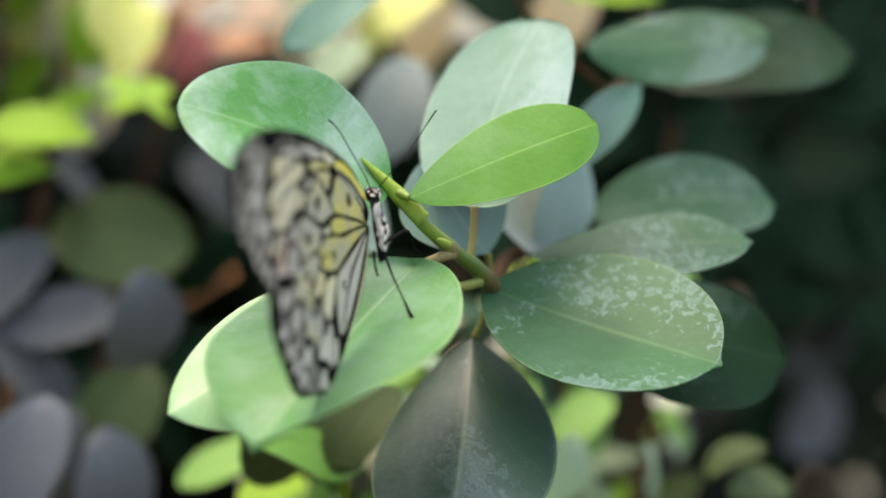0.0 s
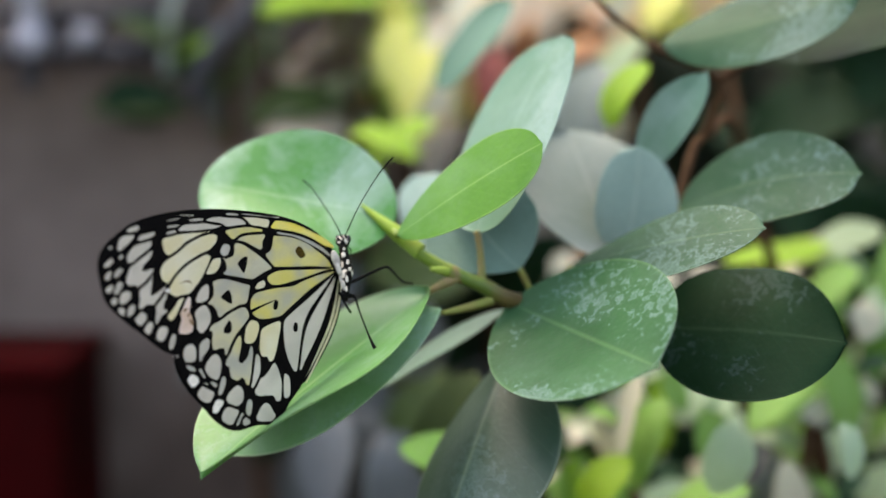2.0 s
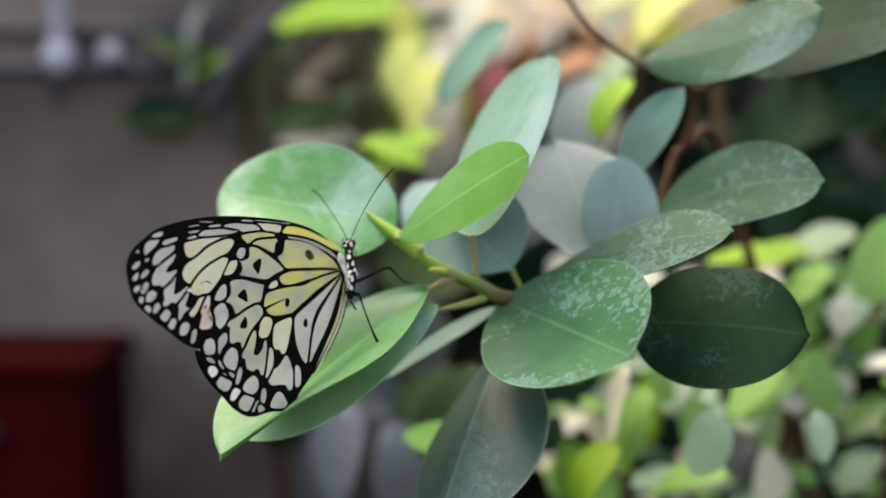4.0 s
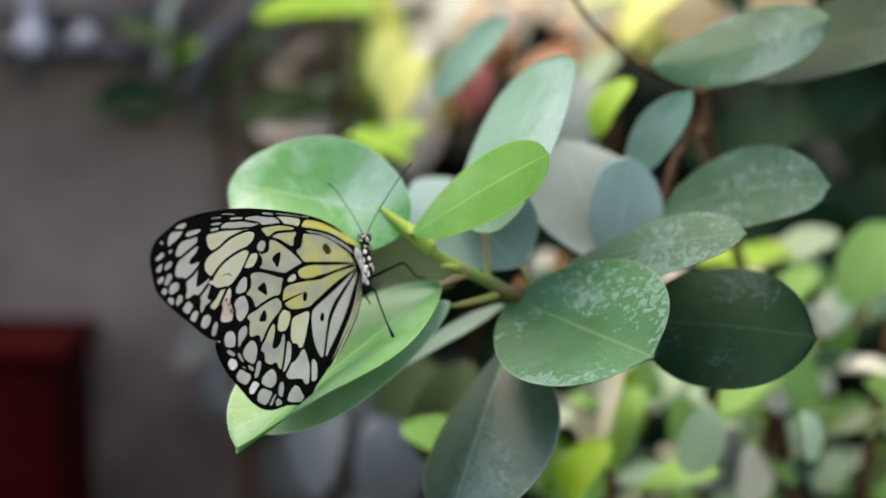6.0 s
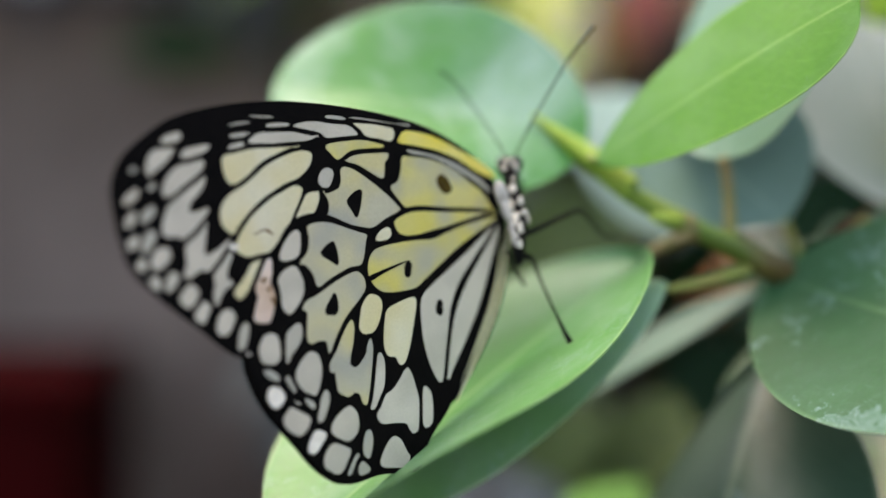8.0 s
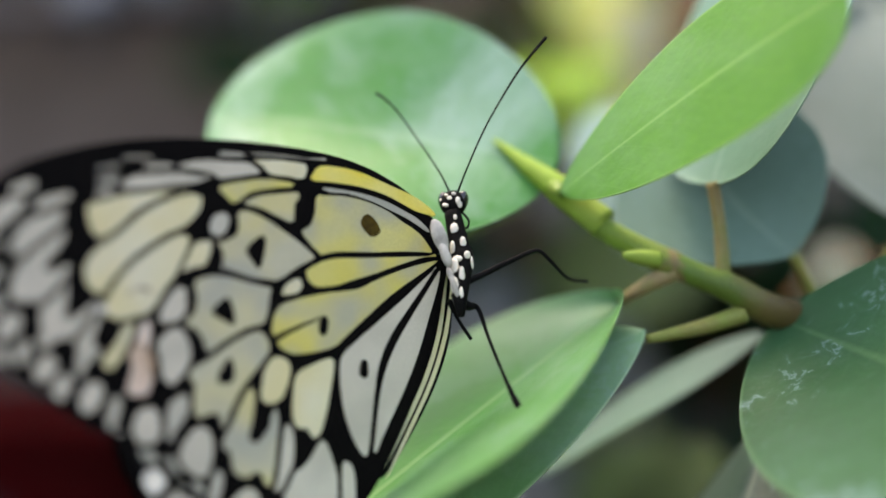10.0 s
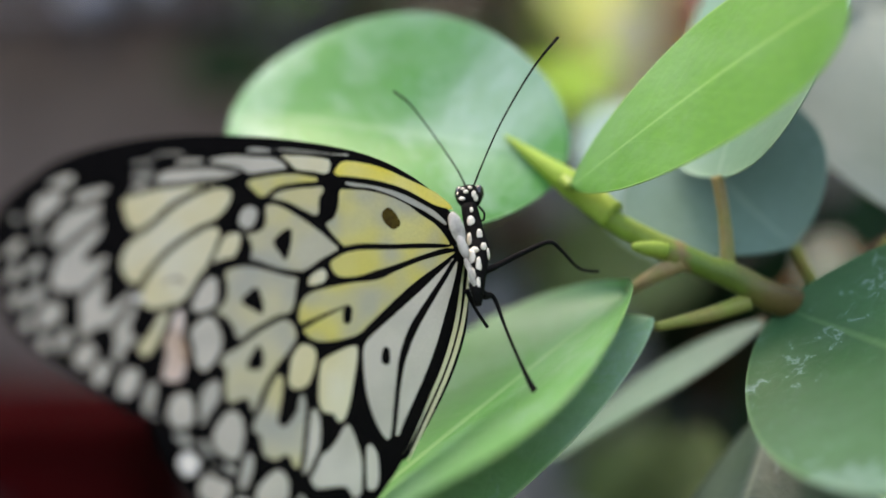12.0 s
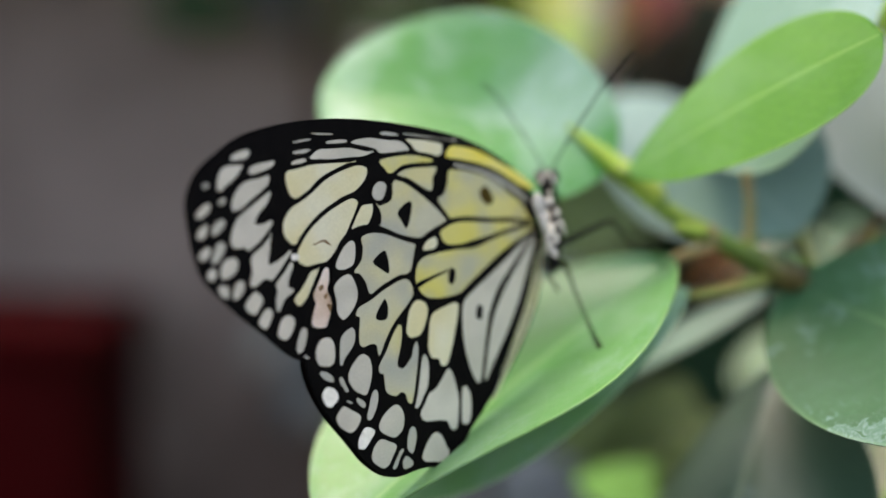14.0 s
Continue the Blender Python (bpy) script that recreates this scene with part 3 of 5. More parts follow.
FORE_WORN_CELLS = [
    (W_TAN, [(-52.1, -8.9), (-51.1, -7.2), (-49.8, -4.9), (-48.7, -4.5), (-48.8, -6.5), (-49.4, -8.3), (-48.9, -9.8), (-48.5, -11.7), (-48.0, -13.4), (-49.3, -14.2), (-51.2, -14.6), (-53.0, -14.0), (-52.4, -11.8), (-51.8, -10.4)]),
]
FORE_DARK = [
    (BLACK, [(-32.2, 4.2), (-30.4, 5.7), (-28.8, 5.9), (-29.3, 3.5), (-30.5, 1.2), (-31.5, 2.6)]),
]
HIND_BASE_CELLS = [
    (W_YELLOW, [(-23.0, -0.6), (-22.4, 0.7), (-19.4, 1.3), (-14.2, 1.3), (-7.5, 1.0), (0.1, 0.3), (-3.5, -0.2), (-9.2, -1.1), (-14.7, -1.9), (-18.7, -2.5), (-21.9, -2.2)]),
    (W_YELLOW, [(-29.9, -8.3), (-29.3, -6.1), (-28.0, -4.7), (-25.4, -4.1), (-20.2, -3.7), (-15.0, -3.7), (-11.5, -2.7), (-6.5, -1.3), (-0.8, -0.5), (-0.2, -1.1), (-5.4, -3.2), (-9.9, -5.4), (-14.4, -8.1), (-18.0, -10.3), (-20.2, -11.6), (-23.5, -12.0), (-26.7, -11.9), (-28.4, -11.2), (-29.3, -10.1)]),
    (W_CREAM, [(-27.4, -2.9), (-26.3, -1.5), (-24.6, -1.0), (-24.2, -2.0), (-25.2, -2.9)]),
]
HIND_MID_CELLS = [
    (W_PEARL, [(-40.9, 0.3), (-38.2, 0.8), (-34.7, 0.1), (-29.7, -1.5), (-29.8, -3.0), (-31.2, -6.6), (-34.0, -7.1), (-37.9, -8.6), (-40.4, -9.8), (-41.0, -7.8), (-42.2, -6.0), (-43.3, -5.6), (-41.5, -3.8), (-40.9, -1.5)]),
    (W_PEARL, [(-32.5, -8.0), (-31.2, -9.1), (-31.1, -10.9), (-32.4, -12.4), (-34.5, -14.1), (-36.6, -16.1), (-38.6, -18.8), (-39.9, -20.9), (-40.1, -19.1), (-41.4, -18.6), (-43.4, -18.9), (-43.8, -17.2), (-43.1, -13.9), (-43.9, -13.3), (-43.2, -12.1), (-40.7, -11.2), (-38.0, -9.8), (-35.1, -8.7)]),
    (W_WHITE, [(-47.5, -4.2), (-46.8, -2.8), (-44.3, -0.6), (-43.1, -0.3), (-42.8, -1.3), (-43.5, -4.1), (-45.6, -4.9), (-47.0, -4.7)]),
]
HIND_STRIP_CELLS = [
    (W_WHITE, [(-48.4, -7.9), (-47.0, -6.8), (-44.6, -6.1), (-43.5, -8.0), (-43.4, -9.9), (-44.3, -11.8), (-46.3, -13.5), (-47.1, -13.5), (-47.8, -12.3), (-48.1, -10.4)]),
    (W_CREAM, [(-30.5, -12.2), (-28.7, -12.6), (-28.1, -13.9), (-28.8, -16.1), (-30.5, -18.4), (-32.1, -18.7), (-33.2, -17.6), (-32.7, -15.6), (-32.0, -13.7)]),
    (W_CREAM, [(-27.2, -15.3), (-25.1, -14.3), (-21.2, -13.5), (-21.0, -15.1), (-22.2, -18.5), (-23.3, -21.4), (-24.8, -24.2), (-25.9, -24.5), (-26.6, -23.1), (-28.4, -22.7), (-28.6, -20.7), (-28.0, -17.7)]),
    (W_WHITE, [(-29.3, -22.4), (-29.1, -23.6), (-29.8, -27.5), (-31.0, -29.8), (-32.2, -31.3), (-33.2, -31.1), (-32.3, -28.6), (-31.4, -25.3), (-30.2, -22.4)]),
]
HIND_LOW_CELLS = [
    (W_PEARL, [(-34.8, -16.1), (-34.5, -17.4), (-35.1, -19.8), (-36.0, -22.1), (-36.2, -23.4), (-34.8, -24.0), (-32.6, -22.1), (-32.1, -20.7), (-31.3, -19.3), (-31.2, -21.3), (-31.8, -25.2), (-32.7, -28.0), (-33.6, -30.4), (-34.5, -30.0), (-34.9, -28.5), (-36.0, -28.0), (-37.3, -28.5), (-39.0, -27.6), (-39.2, -26.1), (-39.3, -24.3), (-40.1, -24.0), (-39.9, -22.6), (-38.1, -20.4), (-36.6, -18.1)]),
    (W_WHITE, [(-24.6, -25.4), (-23.7, -26.9), (-23.3, -29.0), (-22.8, -31.6), (-23.7, -35.5), (-24.9, -36.5), (-25.6, -35.7), (-26.2, -34.6), (-28.3, -34.2), (-31.2, -33.9), (-32.0, -32.3), (-30.9, -30.8), (-29.8, -29.3), (-28.4, -28.9), (-26.6, -27.5)]),
    (W_WHITE, [(-21.5, -29.2), (-20.3, -30.1), (-20.2, -32.5), (-20.9, -35.4), (-22.5, -35.7), (-22.6, -33.1)]),
]
HIND_INNER_CELLS = [
    (W_WHITE, [(-0.3, -1.6), (-2.8, -4.0), (-6.9, -7.8), (-10.7, -11.6), (-13.2, -15.5), (-14.6, -19.4), (-15.8, -23.4), (-17.3, -28.3), (-18.3, -28.0), (-19.5, -24.9), (-20.1, -20.8), (-19.8, -15.7), (-18.9, -13.3), (-16.3, -11.5), (-11.8, -8.9), (-5.8, -5.3)]),
    (W_WHITE, [(0.3, -2.2), (-0.9, -5.2), (-3.6, -10.3), (-6.3, -15.2), (-9.6, -20.1), (-13.9, -25.7), (-16.0, -28.5), (-15.2, -25.5), (-13.7, -20.6), (-12.0, -16.7), (-9.4, -12.8), (-6.0, -9.0), (-2.3, -5.1)]),
]
HIND_RIM_CELLS = [
    (W_GREY, [(-45.2, -15.5), (-44.7, -17.0), (-45.7, -18.8), (-47.3, -20.3), (-48.3, -21.6), (-48.1, -19.0), (-47.4, -16.7)]),
    (W_WHITE, [(-43.6, -20.4), (-42.2, -21.3), (-42.0, -23.7), (-43.0, -26.5), (-44.0, -27.5), (-45.4, -26.9), (-47.1, -24.9), (-46.6, -23.0), (-45.1, -21.3)]),
    (W_WHITE, [(-50.6, -31.0), (-49.6, -29.7), (-48.4, -28.8), (-47.0, -29.9), (-45.4, -31.2), (-46.7, -33.1), (-48.4, -33.5), (-50.1, -32.5)]),
    (W_WHITE, [(-43.8, -39.4), (-43.2, -37.3), (-41.5, -35.9), (-39.7, -36.3), (-38.3, -37.5), (-39.2, -39.2), (-40.4, -40.5), (-42.0, -40.9), (-43.3, -40.2)]),
    (W_WHITE, [(-41.4, -34.0), (-40.7, -32.2), (-38.5, -30.6), (-37.0, -30.4), (-36.0, -32.0), (-36.4, -34.4), (-37.8, -35.6), (-39.3, -35.8)]),
]
HIND_EDGE_CELLS = [
    (W_WHITE, [(-32.5, -40.8), (-32.0, -39.3), (-30.4, -37.3), (-29.1, -36.6), (-27.9, -37.3), (-27.0, -39.4), (-26.5, -40.5), (-27.9, -41.8), (-30.7, -41.6)]),
    (DOT, [(-52.8, -26.4), (-51.7, -25.1), (-50.4, -25.5), (-49.7, -27.2), (-51.4, -28.5), (-52.7, -28.0)]),
    (DOT, [(-46.7, -36.7), (-45.8, -34.7), (-44.4, -33.3), (-42.7, -34.1), (-43.8, -35.5), (-45.4, -36.9)]),
    (W_GREY, [(-37.3, -40.1), (-36.0, -39.5), (-35.0, -41.0), (-35.8, -41.9), (-37.0, -41.8)]),
]
HIND_DARK = [
    (BLACK, [(-36.5, -2.4), (-35.8, -3.9), (-35.7, -5.2), (-36.0, -6.6), (-37.5, -5.7), (-39.2, -4.2)]),
    (BLACK, [(-37.4, -11.1), (-36.9, -12.7), (-37.5, -14.7), (-39.6, -14.6), (-39.6, -13.5), (-38.4, -12.0)]),
]


def sheet(outline, w0, w1, per=6, swell=0.0):
    """A thin sheet with a smooth outline in the wing's frame, between w0 and w1 (mm)."""
    bm = bmesh.new()
    line = curve_points([(u, v, 0) for u, v in outline], per, True)
    if swell:
        turn = 1 if sum(a.x * b.y - b.x * a.y for a, b in zip(line, line[1:] + line[:1])) > 0 else -1
        normals = [(line[(i + 1) % len(line)] - p_).cross(Vector((0, 0, turn))).normalized() for i, p_ in enumerate(line)]
        line = [p_ + q * (swell + 0.12 * noise.noise(p_ * 1.7)) for p_, q in zip(line, normals)]
    front = [bm.verts.new(Vector((p.x, p.y, w1)) / 1000) for p in line]
    back = [bm.verts.new(Vector((p.x, p.y, w0)) / 1000) for p in line]
    bm.faces.new(front)
    bm.faces.new(back[::-1])
    for i in range(len(line)):
        j = (i + 1) % len(line)
        bm.faces.new((front[i], back[i], back[j], front[j]))
    bmesh.ops.recalc_face_normals(bm, faces=bm.faces)
    bmesh.ops.triangulate(bm, faces=[f for f in bm.faces if len(f.verts) > 4])
    return bm


def spot(u, v, a, b, turn, seed=0):
    """The outline of an uneven oval spot."""
    rnd, t = random.Random(seed), radians(turn)
    out = []
    for k in range(9):
        g = k * 2 * math.pi / 9
        r = 1.0 + rnd.uniform(-0.09, 0.09)
        x, y = a * r * math.copysign(abs(math.cos(g)) ** 0.85, math.cos(g)), b * r * math.copysign(abs(math.sin(g)) ** 0.85, math.sin(g))
        out.append((u + x * math.cos(t) - y * math.sin(t), v + x * math.sin(t) + y * math.cos(t)))
    return out


def band(points, widths):
    """The outline of a tapering vein along points."""
    line = [Vector((u, v)) for u, v in points]
    left, right = [], []
    for i, p in enumerate(line):
        way = (line[min(i + 1, len(line) - 1)] - line[max(i - 1, 0)]).normalized()
        s = Vector((-way.y, way.x)) * widths[i] / 2
        left.append(p + s)
        right.append(p - s)
    return [(q.x, q.y) for q in left + right[::-1]]


def widen(outlines, edge, gap=0.95):
    """Let smooth cell outlines swell towards each other until thin dark lines are left between them; each has its own most."""
    pts = [np.array([(q.x, q.y) for q in curve_points([(u, v, 0) for u, v in o], per, True)]) for o, per, most in outlines]
    rim = np.array([(q.x, q.y) for q in curve_points([(u, v, 0) for u, v in edge], 12, True)])
    out = []
    for i, (p_, (_, _, most)) in enumerate(zip(pts, outlines)):
        others = np.vstack([q for j, q in enumerate(pts) if j != i])
        near = np.sqrt(((p_[:, None] - others[None]) ** 2).sum(-1).min(1))
        brim = np.sqrt(((p_[:, None] - rim[None]) ** 2).sum(-1).min(1))
        move = np.clip(np.minimum((near - gap) / 2, brim - 1.0), -0.32, most)
        move = (move + np.roll(move, 1) + np.roll(move, -1)) / 3
        way = np.roll(p_, -1, 0) - np.roll(p_, 1, 0)
        area = (p_[:, 0] * np.roll(p_[:, 1], -1) - np.roll(p_[:, 0], -1) * p_[:, 1]).sum()
        normal = np.stack([way[:, 1], -way[:, 0]], 1) * (1 if area > 0 else -1)
        normal /= np.maximum(np.linalg.norm(normal, axis=1, keepdims=True), 1e-9)
        out.append([tuple(r) for r in p_ + normal * move[:, None]])
    return out


def wing(name, parent, edge, m, side, spots, cells, marks, dark, veins, base, label):
    """A wing: black sheet, pale cells and spots proud of it on its outer face, dark marks and veins on those."""
    lo, hi = base, base + 0.12
    ob = part(name, sheet(edge, lo, hi), BLACK, parent, label)
    ob.matrix_basis = Matrix.Translation(-parent.location) @ m
    top = (hi, hi + 0.05) if side > 0 else (lo - 0.05, lo)
    over = (hi, hi + 0.09) if side > 0 else (lo - 0.09, lo)
    n = 0
    pieces = []
    for material, rows in spots:
        for row in rows:
            pieces.append(("spot", material, spot(*row, seed=n), 4, 0.05))
            n += 1
    for material, outline in cells:
        pieces.append(("cell", material, outline, 4, 0.12))
    wide = widen([(outline, per, most) for _, _, outline, per, most in pieces], edge)
    for (kind_, material, _, _, _), outline in zip(pieces, wide):
        part(kind_, sheet(outline, *top, per=1), material, ob)
    for material, rows in marks:
        for row in rows:
            part("mark", sheet(spot(*row, seed=n), *over, per=4, swell=0.02), material, ob)
            n += 1
    for material, outline in dark:
        part("mark", sheet(outline, *over, per=3), material, ob)
    for points, widths in veins:
        part("vein", sheet(band(points, widths), *over, per=3), BLACK, ob)
    return ob


FORE_VEINS = []
HIND_VEINS = [([(-29.8, -9.4), (-27.4, -8.6), (-24.5, -7.8), (-21.3, -7.0)], (0.9, 0.7, 0.5, 0.15))]

butterfly = thing("butterfly", (-0.002, -0.006, 1.232), "black, white and yellow butterfly resting on a leaf, wings closed", "butterfly")
AXIS = Vector((-0.25, -0.97, 0)).normalized()


def far_side(open_angle, shift):
    """The frame of the far pair: turned open about the body's axis and set back."""
    return WING @ Matrix.Translation((0, 0, shift)) @ Matrix.Rotation(radians(open_angle), 4, AXIS)


FORE_SPOTS = [(W_WHITE, FORE_WHITE), (W_GREY, FORE_GREY)]
FORE_CELLS = FORE_W_CELLS + FORE_V_CELLS + FORE_TIP_CELLS + FORE_COSTAL_CELLS + FORE_GOLD_CELLS + FORE_BASE_CELLS + FORE_WORN_CELLS
HIND_SPOTS = [(W_WHITE, HIND_WHITE), (W_GREY, HIND_GREY), (DOT, HIND_BEAD)]
HIND_CELLS = HIND_BASE_CELLS + HIND_MID_CELLS + HIND_STRIP_CELLS + HIND_LOW_CELLS + HIND_INNER_CELLS + HIND_RIM_CELLS + HIND_EDGE_CELLS
fore_near = wing("fore_wing", butterfly, FORE_EDGE, WING, 1, FORE_SPOTS, FORE_CELLS, [(RUST, FORE_RUST), (DOT, FORE_BEAD)], [], FORE_VEINS, 0.0, "near fore wing, black with cream and yellow cells")
wing("hind_wing", butterfly, HIND_EDGE, WING, 1, HIND_SPOTS, HIND_CELLS, [(BLACK, HIND_MARKS)], HIND_DARK, HIND_VEINS, 0.45, "near hind wing, black with white cells")
wing("fore_wing", butterfly, FORE_EDGE, far_side(0.0, -0.8e-3) @ Matrix.Rotation(radians(-1.6), 4, "Z"), -1, FORE_SPOTS, FORE_CELLS, [(BROWN, FORE_BROWN)], FORE_DARK, FORE_VEINS, 0.0, "far fore wing, black with cream and yellow cells")
wing("hind_wing", butterfly, HIND_EDGE, far_side(0.0, -0.8e-3), -1, HIND_SPOTS, HIND_CELLS, [(BLACK, HIND_MARKS)], HIND_DARK, HIND_VEINS, -0.45, "far hind wing, black with white cells")


eye_spot = part("eye_spot", sheet(spot(0, 0, *FORE_BROWN[0][2:], seed=5), 0.12, 0.22, per=3), BROWN, fore_near, "olive brown eye-spot")
eye_spot.location = (FORE_BROWN[0][0] / 1000, FORE_BROWN[0][1] / 1000, 0)

# the hind wing's inner margin folds back beside the body
FOLD = [(1.2, -3.2), (-1.6, -11.5), (-5.6, -18.8), (-11.4, -26.4), (-15.6, -31.6)]
for kind_, material, out_, width, w_ in (("margin", BLACK, 0.9, 3.6, -0.25), ("stripe", W_CREAM, 0.6, 0.75, -0.08), ("stripe", W_CREAM, 1.75, 0.7, -0.08)):
    strip = part(kind_, sheet(band([(u + out_, v - 0.3 * out_) for u, v in FOLD], (width * 0.4, width, width, width * 0.8, width * 0.3)), w_ - 0.1, w_, per=4), material, butterfly)
    strip.matrix_basis = Matrix.Translation(-butterfly.location) @ WING
# the diamond mark in the middle cell
DIAMOND = FORE_DARK[0][1]
MIDDLE = Vector((sum(u for u, v in DIAMOND) / len(DIAMOND), sum(v for u, v in DIAMOND) / len(DIAMOND)))
diamond = part("mark", sheet([(u - MIDDLE.x, v - MIDDLE.y) for u, v in DIAMOND], 0.12, 0.21, per=3), BLACK, fore_near)
diamond.location = (MIDDLE.x / 1000, MIDDLE.y / 1000, 0)


def body_part(name, bm, material, label=""):
    ob = part(name, bm, material, butterfly, label)
    ob.matrix_basis = Matrix.Translation(-butterfly.location)
    return ob


HEAD = Vector((0.0003, -0.0009, 1.2497))
CHEST = Vector((0.0012, -0.0050, 1.2412))
HIP = Vector((0.0010, -0.0085, 1.2345))
body_part("thorax", tube([HEAD + Vector((0, -0.0012, -0.0012)), CHEST + Vector((0.0003, 0.0008, 0.002)), CHEST + Vector((0.0007, 0, 0)), HIP + Vector((0.0009, 0.0002, 0.001)), HIP + Vector((0.0010, -0.0002, -0.0020))], (0.0013, 0.0017, 0.0020, 0.0012, 0.0005), 14), HAIR, "black thorax with white dots")
body_part("abdomen", tube([WING @ Vector((-0.003, -0.009, -0.0003)), WING @ Vector((-0.006, -0.014, -0.0003)), WING @ Vector((-0.012, -0.023, -0.0003)), WING @ Vector((-0.017, -0.029, -0.0003))], (0.0009, 0.0007, 0.0007, 0.0004), 12), W_GREY, "slim grey abdomen between the hind wings")
head = body_part("head", egg(HEAD, (0.0022, 0.0021, 0.0021)), HAIR, "black head with white dots")
body_part("eye", egg(HEAD + Vector((0.0016, 0.0002, 0.0006)), (0.0009, 0.0011, 0.0014)), EYE)
body_part("eye", egg(HEAD + Vector((-0.0016, 0.0006, 0.0005)), (0.0009, 0.0011, 0.0014)), EYE)
TO_LENS = Vector((0.12, -0.98, 0.12)).normalized()
ASIDE = Vector((0, 0, 1)).cross(TO_LENS).normalized()


def dots(centre_line, radius, rows):
    """White scale dots on the near face of a body part: share along it, sideways, half width, half height (mm)."""
    line = [Vector(q) for q in centre_line]
    for s, x, a, b in rows:
        k = min(int(s * (len(line) - 1)), len(line) - 2)
        f = s * (len(line) - 1) - k
        p_ = line[k].lerp(line[k + 1], f)
        thick = float(np.interp(s, np.linspace(0, 1, len(radius)), radius))
        depth = math.sqrt(max(thick * thick - x * x, 0.04))
        at = p_ + (ASIDE * x + TO_LENS * depth) * 0.001
        out = (at - p_).normalized()
        turn = out.to_track_quat("Z", "Y").to_matrix().to_4x4()
        body_part("white_dot", egg(at, (a * 0.0020, b * 0.0017, 0.00022), turn, 8, 6), DOT)


dots([HEAD + Vector((0, 0, 0.0017)), HEAD - Vector((0, 0, 0.0017))], (1.5, 2.1, 1.5), [(0.58, -1.2, 0.36, 0.20), (0.26, -0.5, 0.24, 0.2), (0.34, -1.85, 0.2, 0.2), (0.06, 0.2, 0.18, 0.16), (0.42, 0.85, 0.22, 0.42), (0.58, 1.1, 0.24, 0.36), (0.97, -0.5, 0.2, 0.32), (0.10, -1.0, 0.22, 0.12)])
dots([HEAD + Vector((0, -0.0012, -0.0012)), CHEST + Vector((0.0003, 0.0008, 0.002)), CHEST + Vector((0.0007, 0, 0)), HIP + Vector((0.0005, 0, 0))], (1.4, 1.8, 2.15, 1.5),
     [(0.06, 0.3, 0.16, 0.30), (0.17, -0.2, 0.34, 0.56), (0.31, 0.75, 0.28, 0.62), (0.38, -1.1, 0.26, 0.7), (0.58, 1.05, 0.30, 0.40), (0.66, -0.55, 0.40, 0.30), (0.70, 1.75, 0.12, 0.62), (0.72, -1.1, 0.5, 0.8), (0.79, 0.35, 0.24, 0.9), (0.86, -0.7, 0.36, 0.8), (0.92, 0.5, 0.18, 0.6)])
# pale shoulder plates at the wings' roots
TILT_PLATE = Matrix.Rotation(radians(17), 4, TO_LENS)
body_part("shoulder", egg((-0.0010, -0.0077, 1.2452), (0.0012, 0.0006, 0.0028), TILT_PLATE, 14, 10), SHOULDER, "pale grey shoulder plate")
body_part("shoulder", egg((-0.0001, -0.0080, 1.2421), (0.0008, 0.0006, 0.0021), TILT_PLATE, 12, 8), SHOULDER, "pale grey shoulder plate")
body_part("shoulder", egg((0.0006, -0.0088, 1.2392), (0.0005, 0.0005, 0.0012), TILT_PLATE, 12, 8), SHOULDER, "pale grey shoulder plate")
body_part("shoulder", egg((0.0013, -0.0091, 1.2372), (0.0005, 0.0005, 0.0022), TILT_PLATE, 12, 8), SHOULDER, "pale grey shoulder plate")


def stick(name, points, radii, material, label=""):
    return body_part(name, tube(points, radii, 6, 6), material, label)


stick("antenna", [(0.0008, -0.0012, 1.2506), (0.0030, -0.0022, 1.2553), (0.0068, -0.0045, 1.2622), (0.0118, -0.0020, 1.2702), (0.0160, 0.0011, 1.2753)], (0.00019, 0.00014, 0.00014, 0.00018, 0.00027), HAIR, "thin black clubbed antenna")
stick("antenna", [(0.0000, 0.0000, 1.2506), (-0.0020, 0.0015, 1.2545), (-0.0062, 0.0040, 1.2605), (-0.0100, 0.0056, 1.2655), (-0.0129, 0.0069, 1.2678)], (0.00019, 0.00014, 0.00014, 0.00017, 0.00025), HAIR, "thin black clubbed antenna")
# legs: the front pair reaches forward to the leaf's edge, the middle pair down
stick("leg", [(0.0022, -0.0066, 1.2375), (0.0050, -0.0055, 1.2386), (0.0090, -0.0022, 1.2402), (0.0131, 0.0011, 1.2415), (0.0150, 0.0020, 1.2400), (0.0178, 0.0038, 1.2366), (0.0209, 0.0051, 1.2358)], (0.00065, 0.00060, 0.00050, 0.00040, 0.00034, 0.00028, 0.00026), HAIR, "black front leg bent at the knee")
stick("leg", [(0.0010, -0.0082, 1.2362), (0.0028, -0.0074, 1.2341), (0.0044, -0.0066, 1.2334), (0.0062, -0.0088, 1.2290), (0.0086, -0.0118, 1.2240), (0.0104, -0.0134, 1.2204), (0.0112, -0.0141, 1.2192)], (0.0008, 0.0008, 0.0004, 0.00026, 0.00026, 0.00048, 0.00060), HAIR, "thin grey-black middle leg")
stick("leg", [(0.0000, -0.0075, 1.2350), (0.0012, -0.0068, 1.2318), (0.0030, -0.0060, 1.2285)], (0.0005, 0.0003, 0.0003), HAIR)
stick("proboscis", [(0.0018, -0.0014, 1.2482), (0.0028, -0.0018, 1.2470), (0.0026, -0.0024, 1.2458), (0.0018, -0.0022, 1.2462)], (0.0002, 0.0002, 0.00018, 0.00015), HAIR)

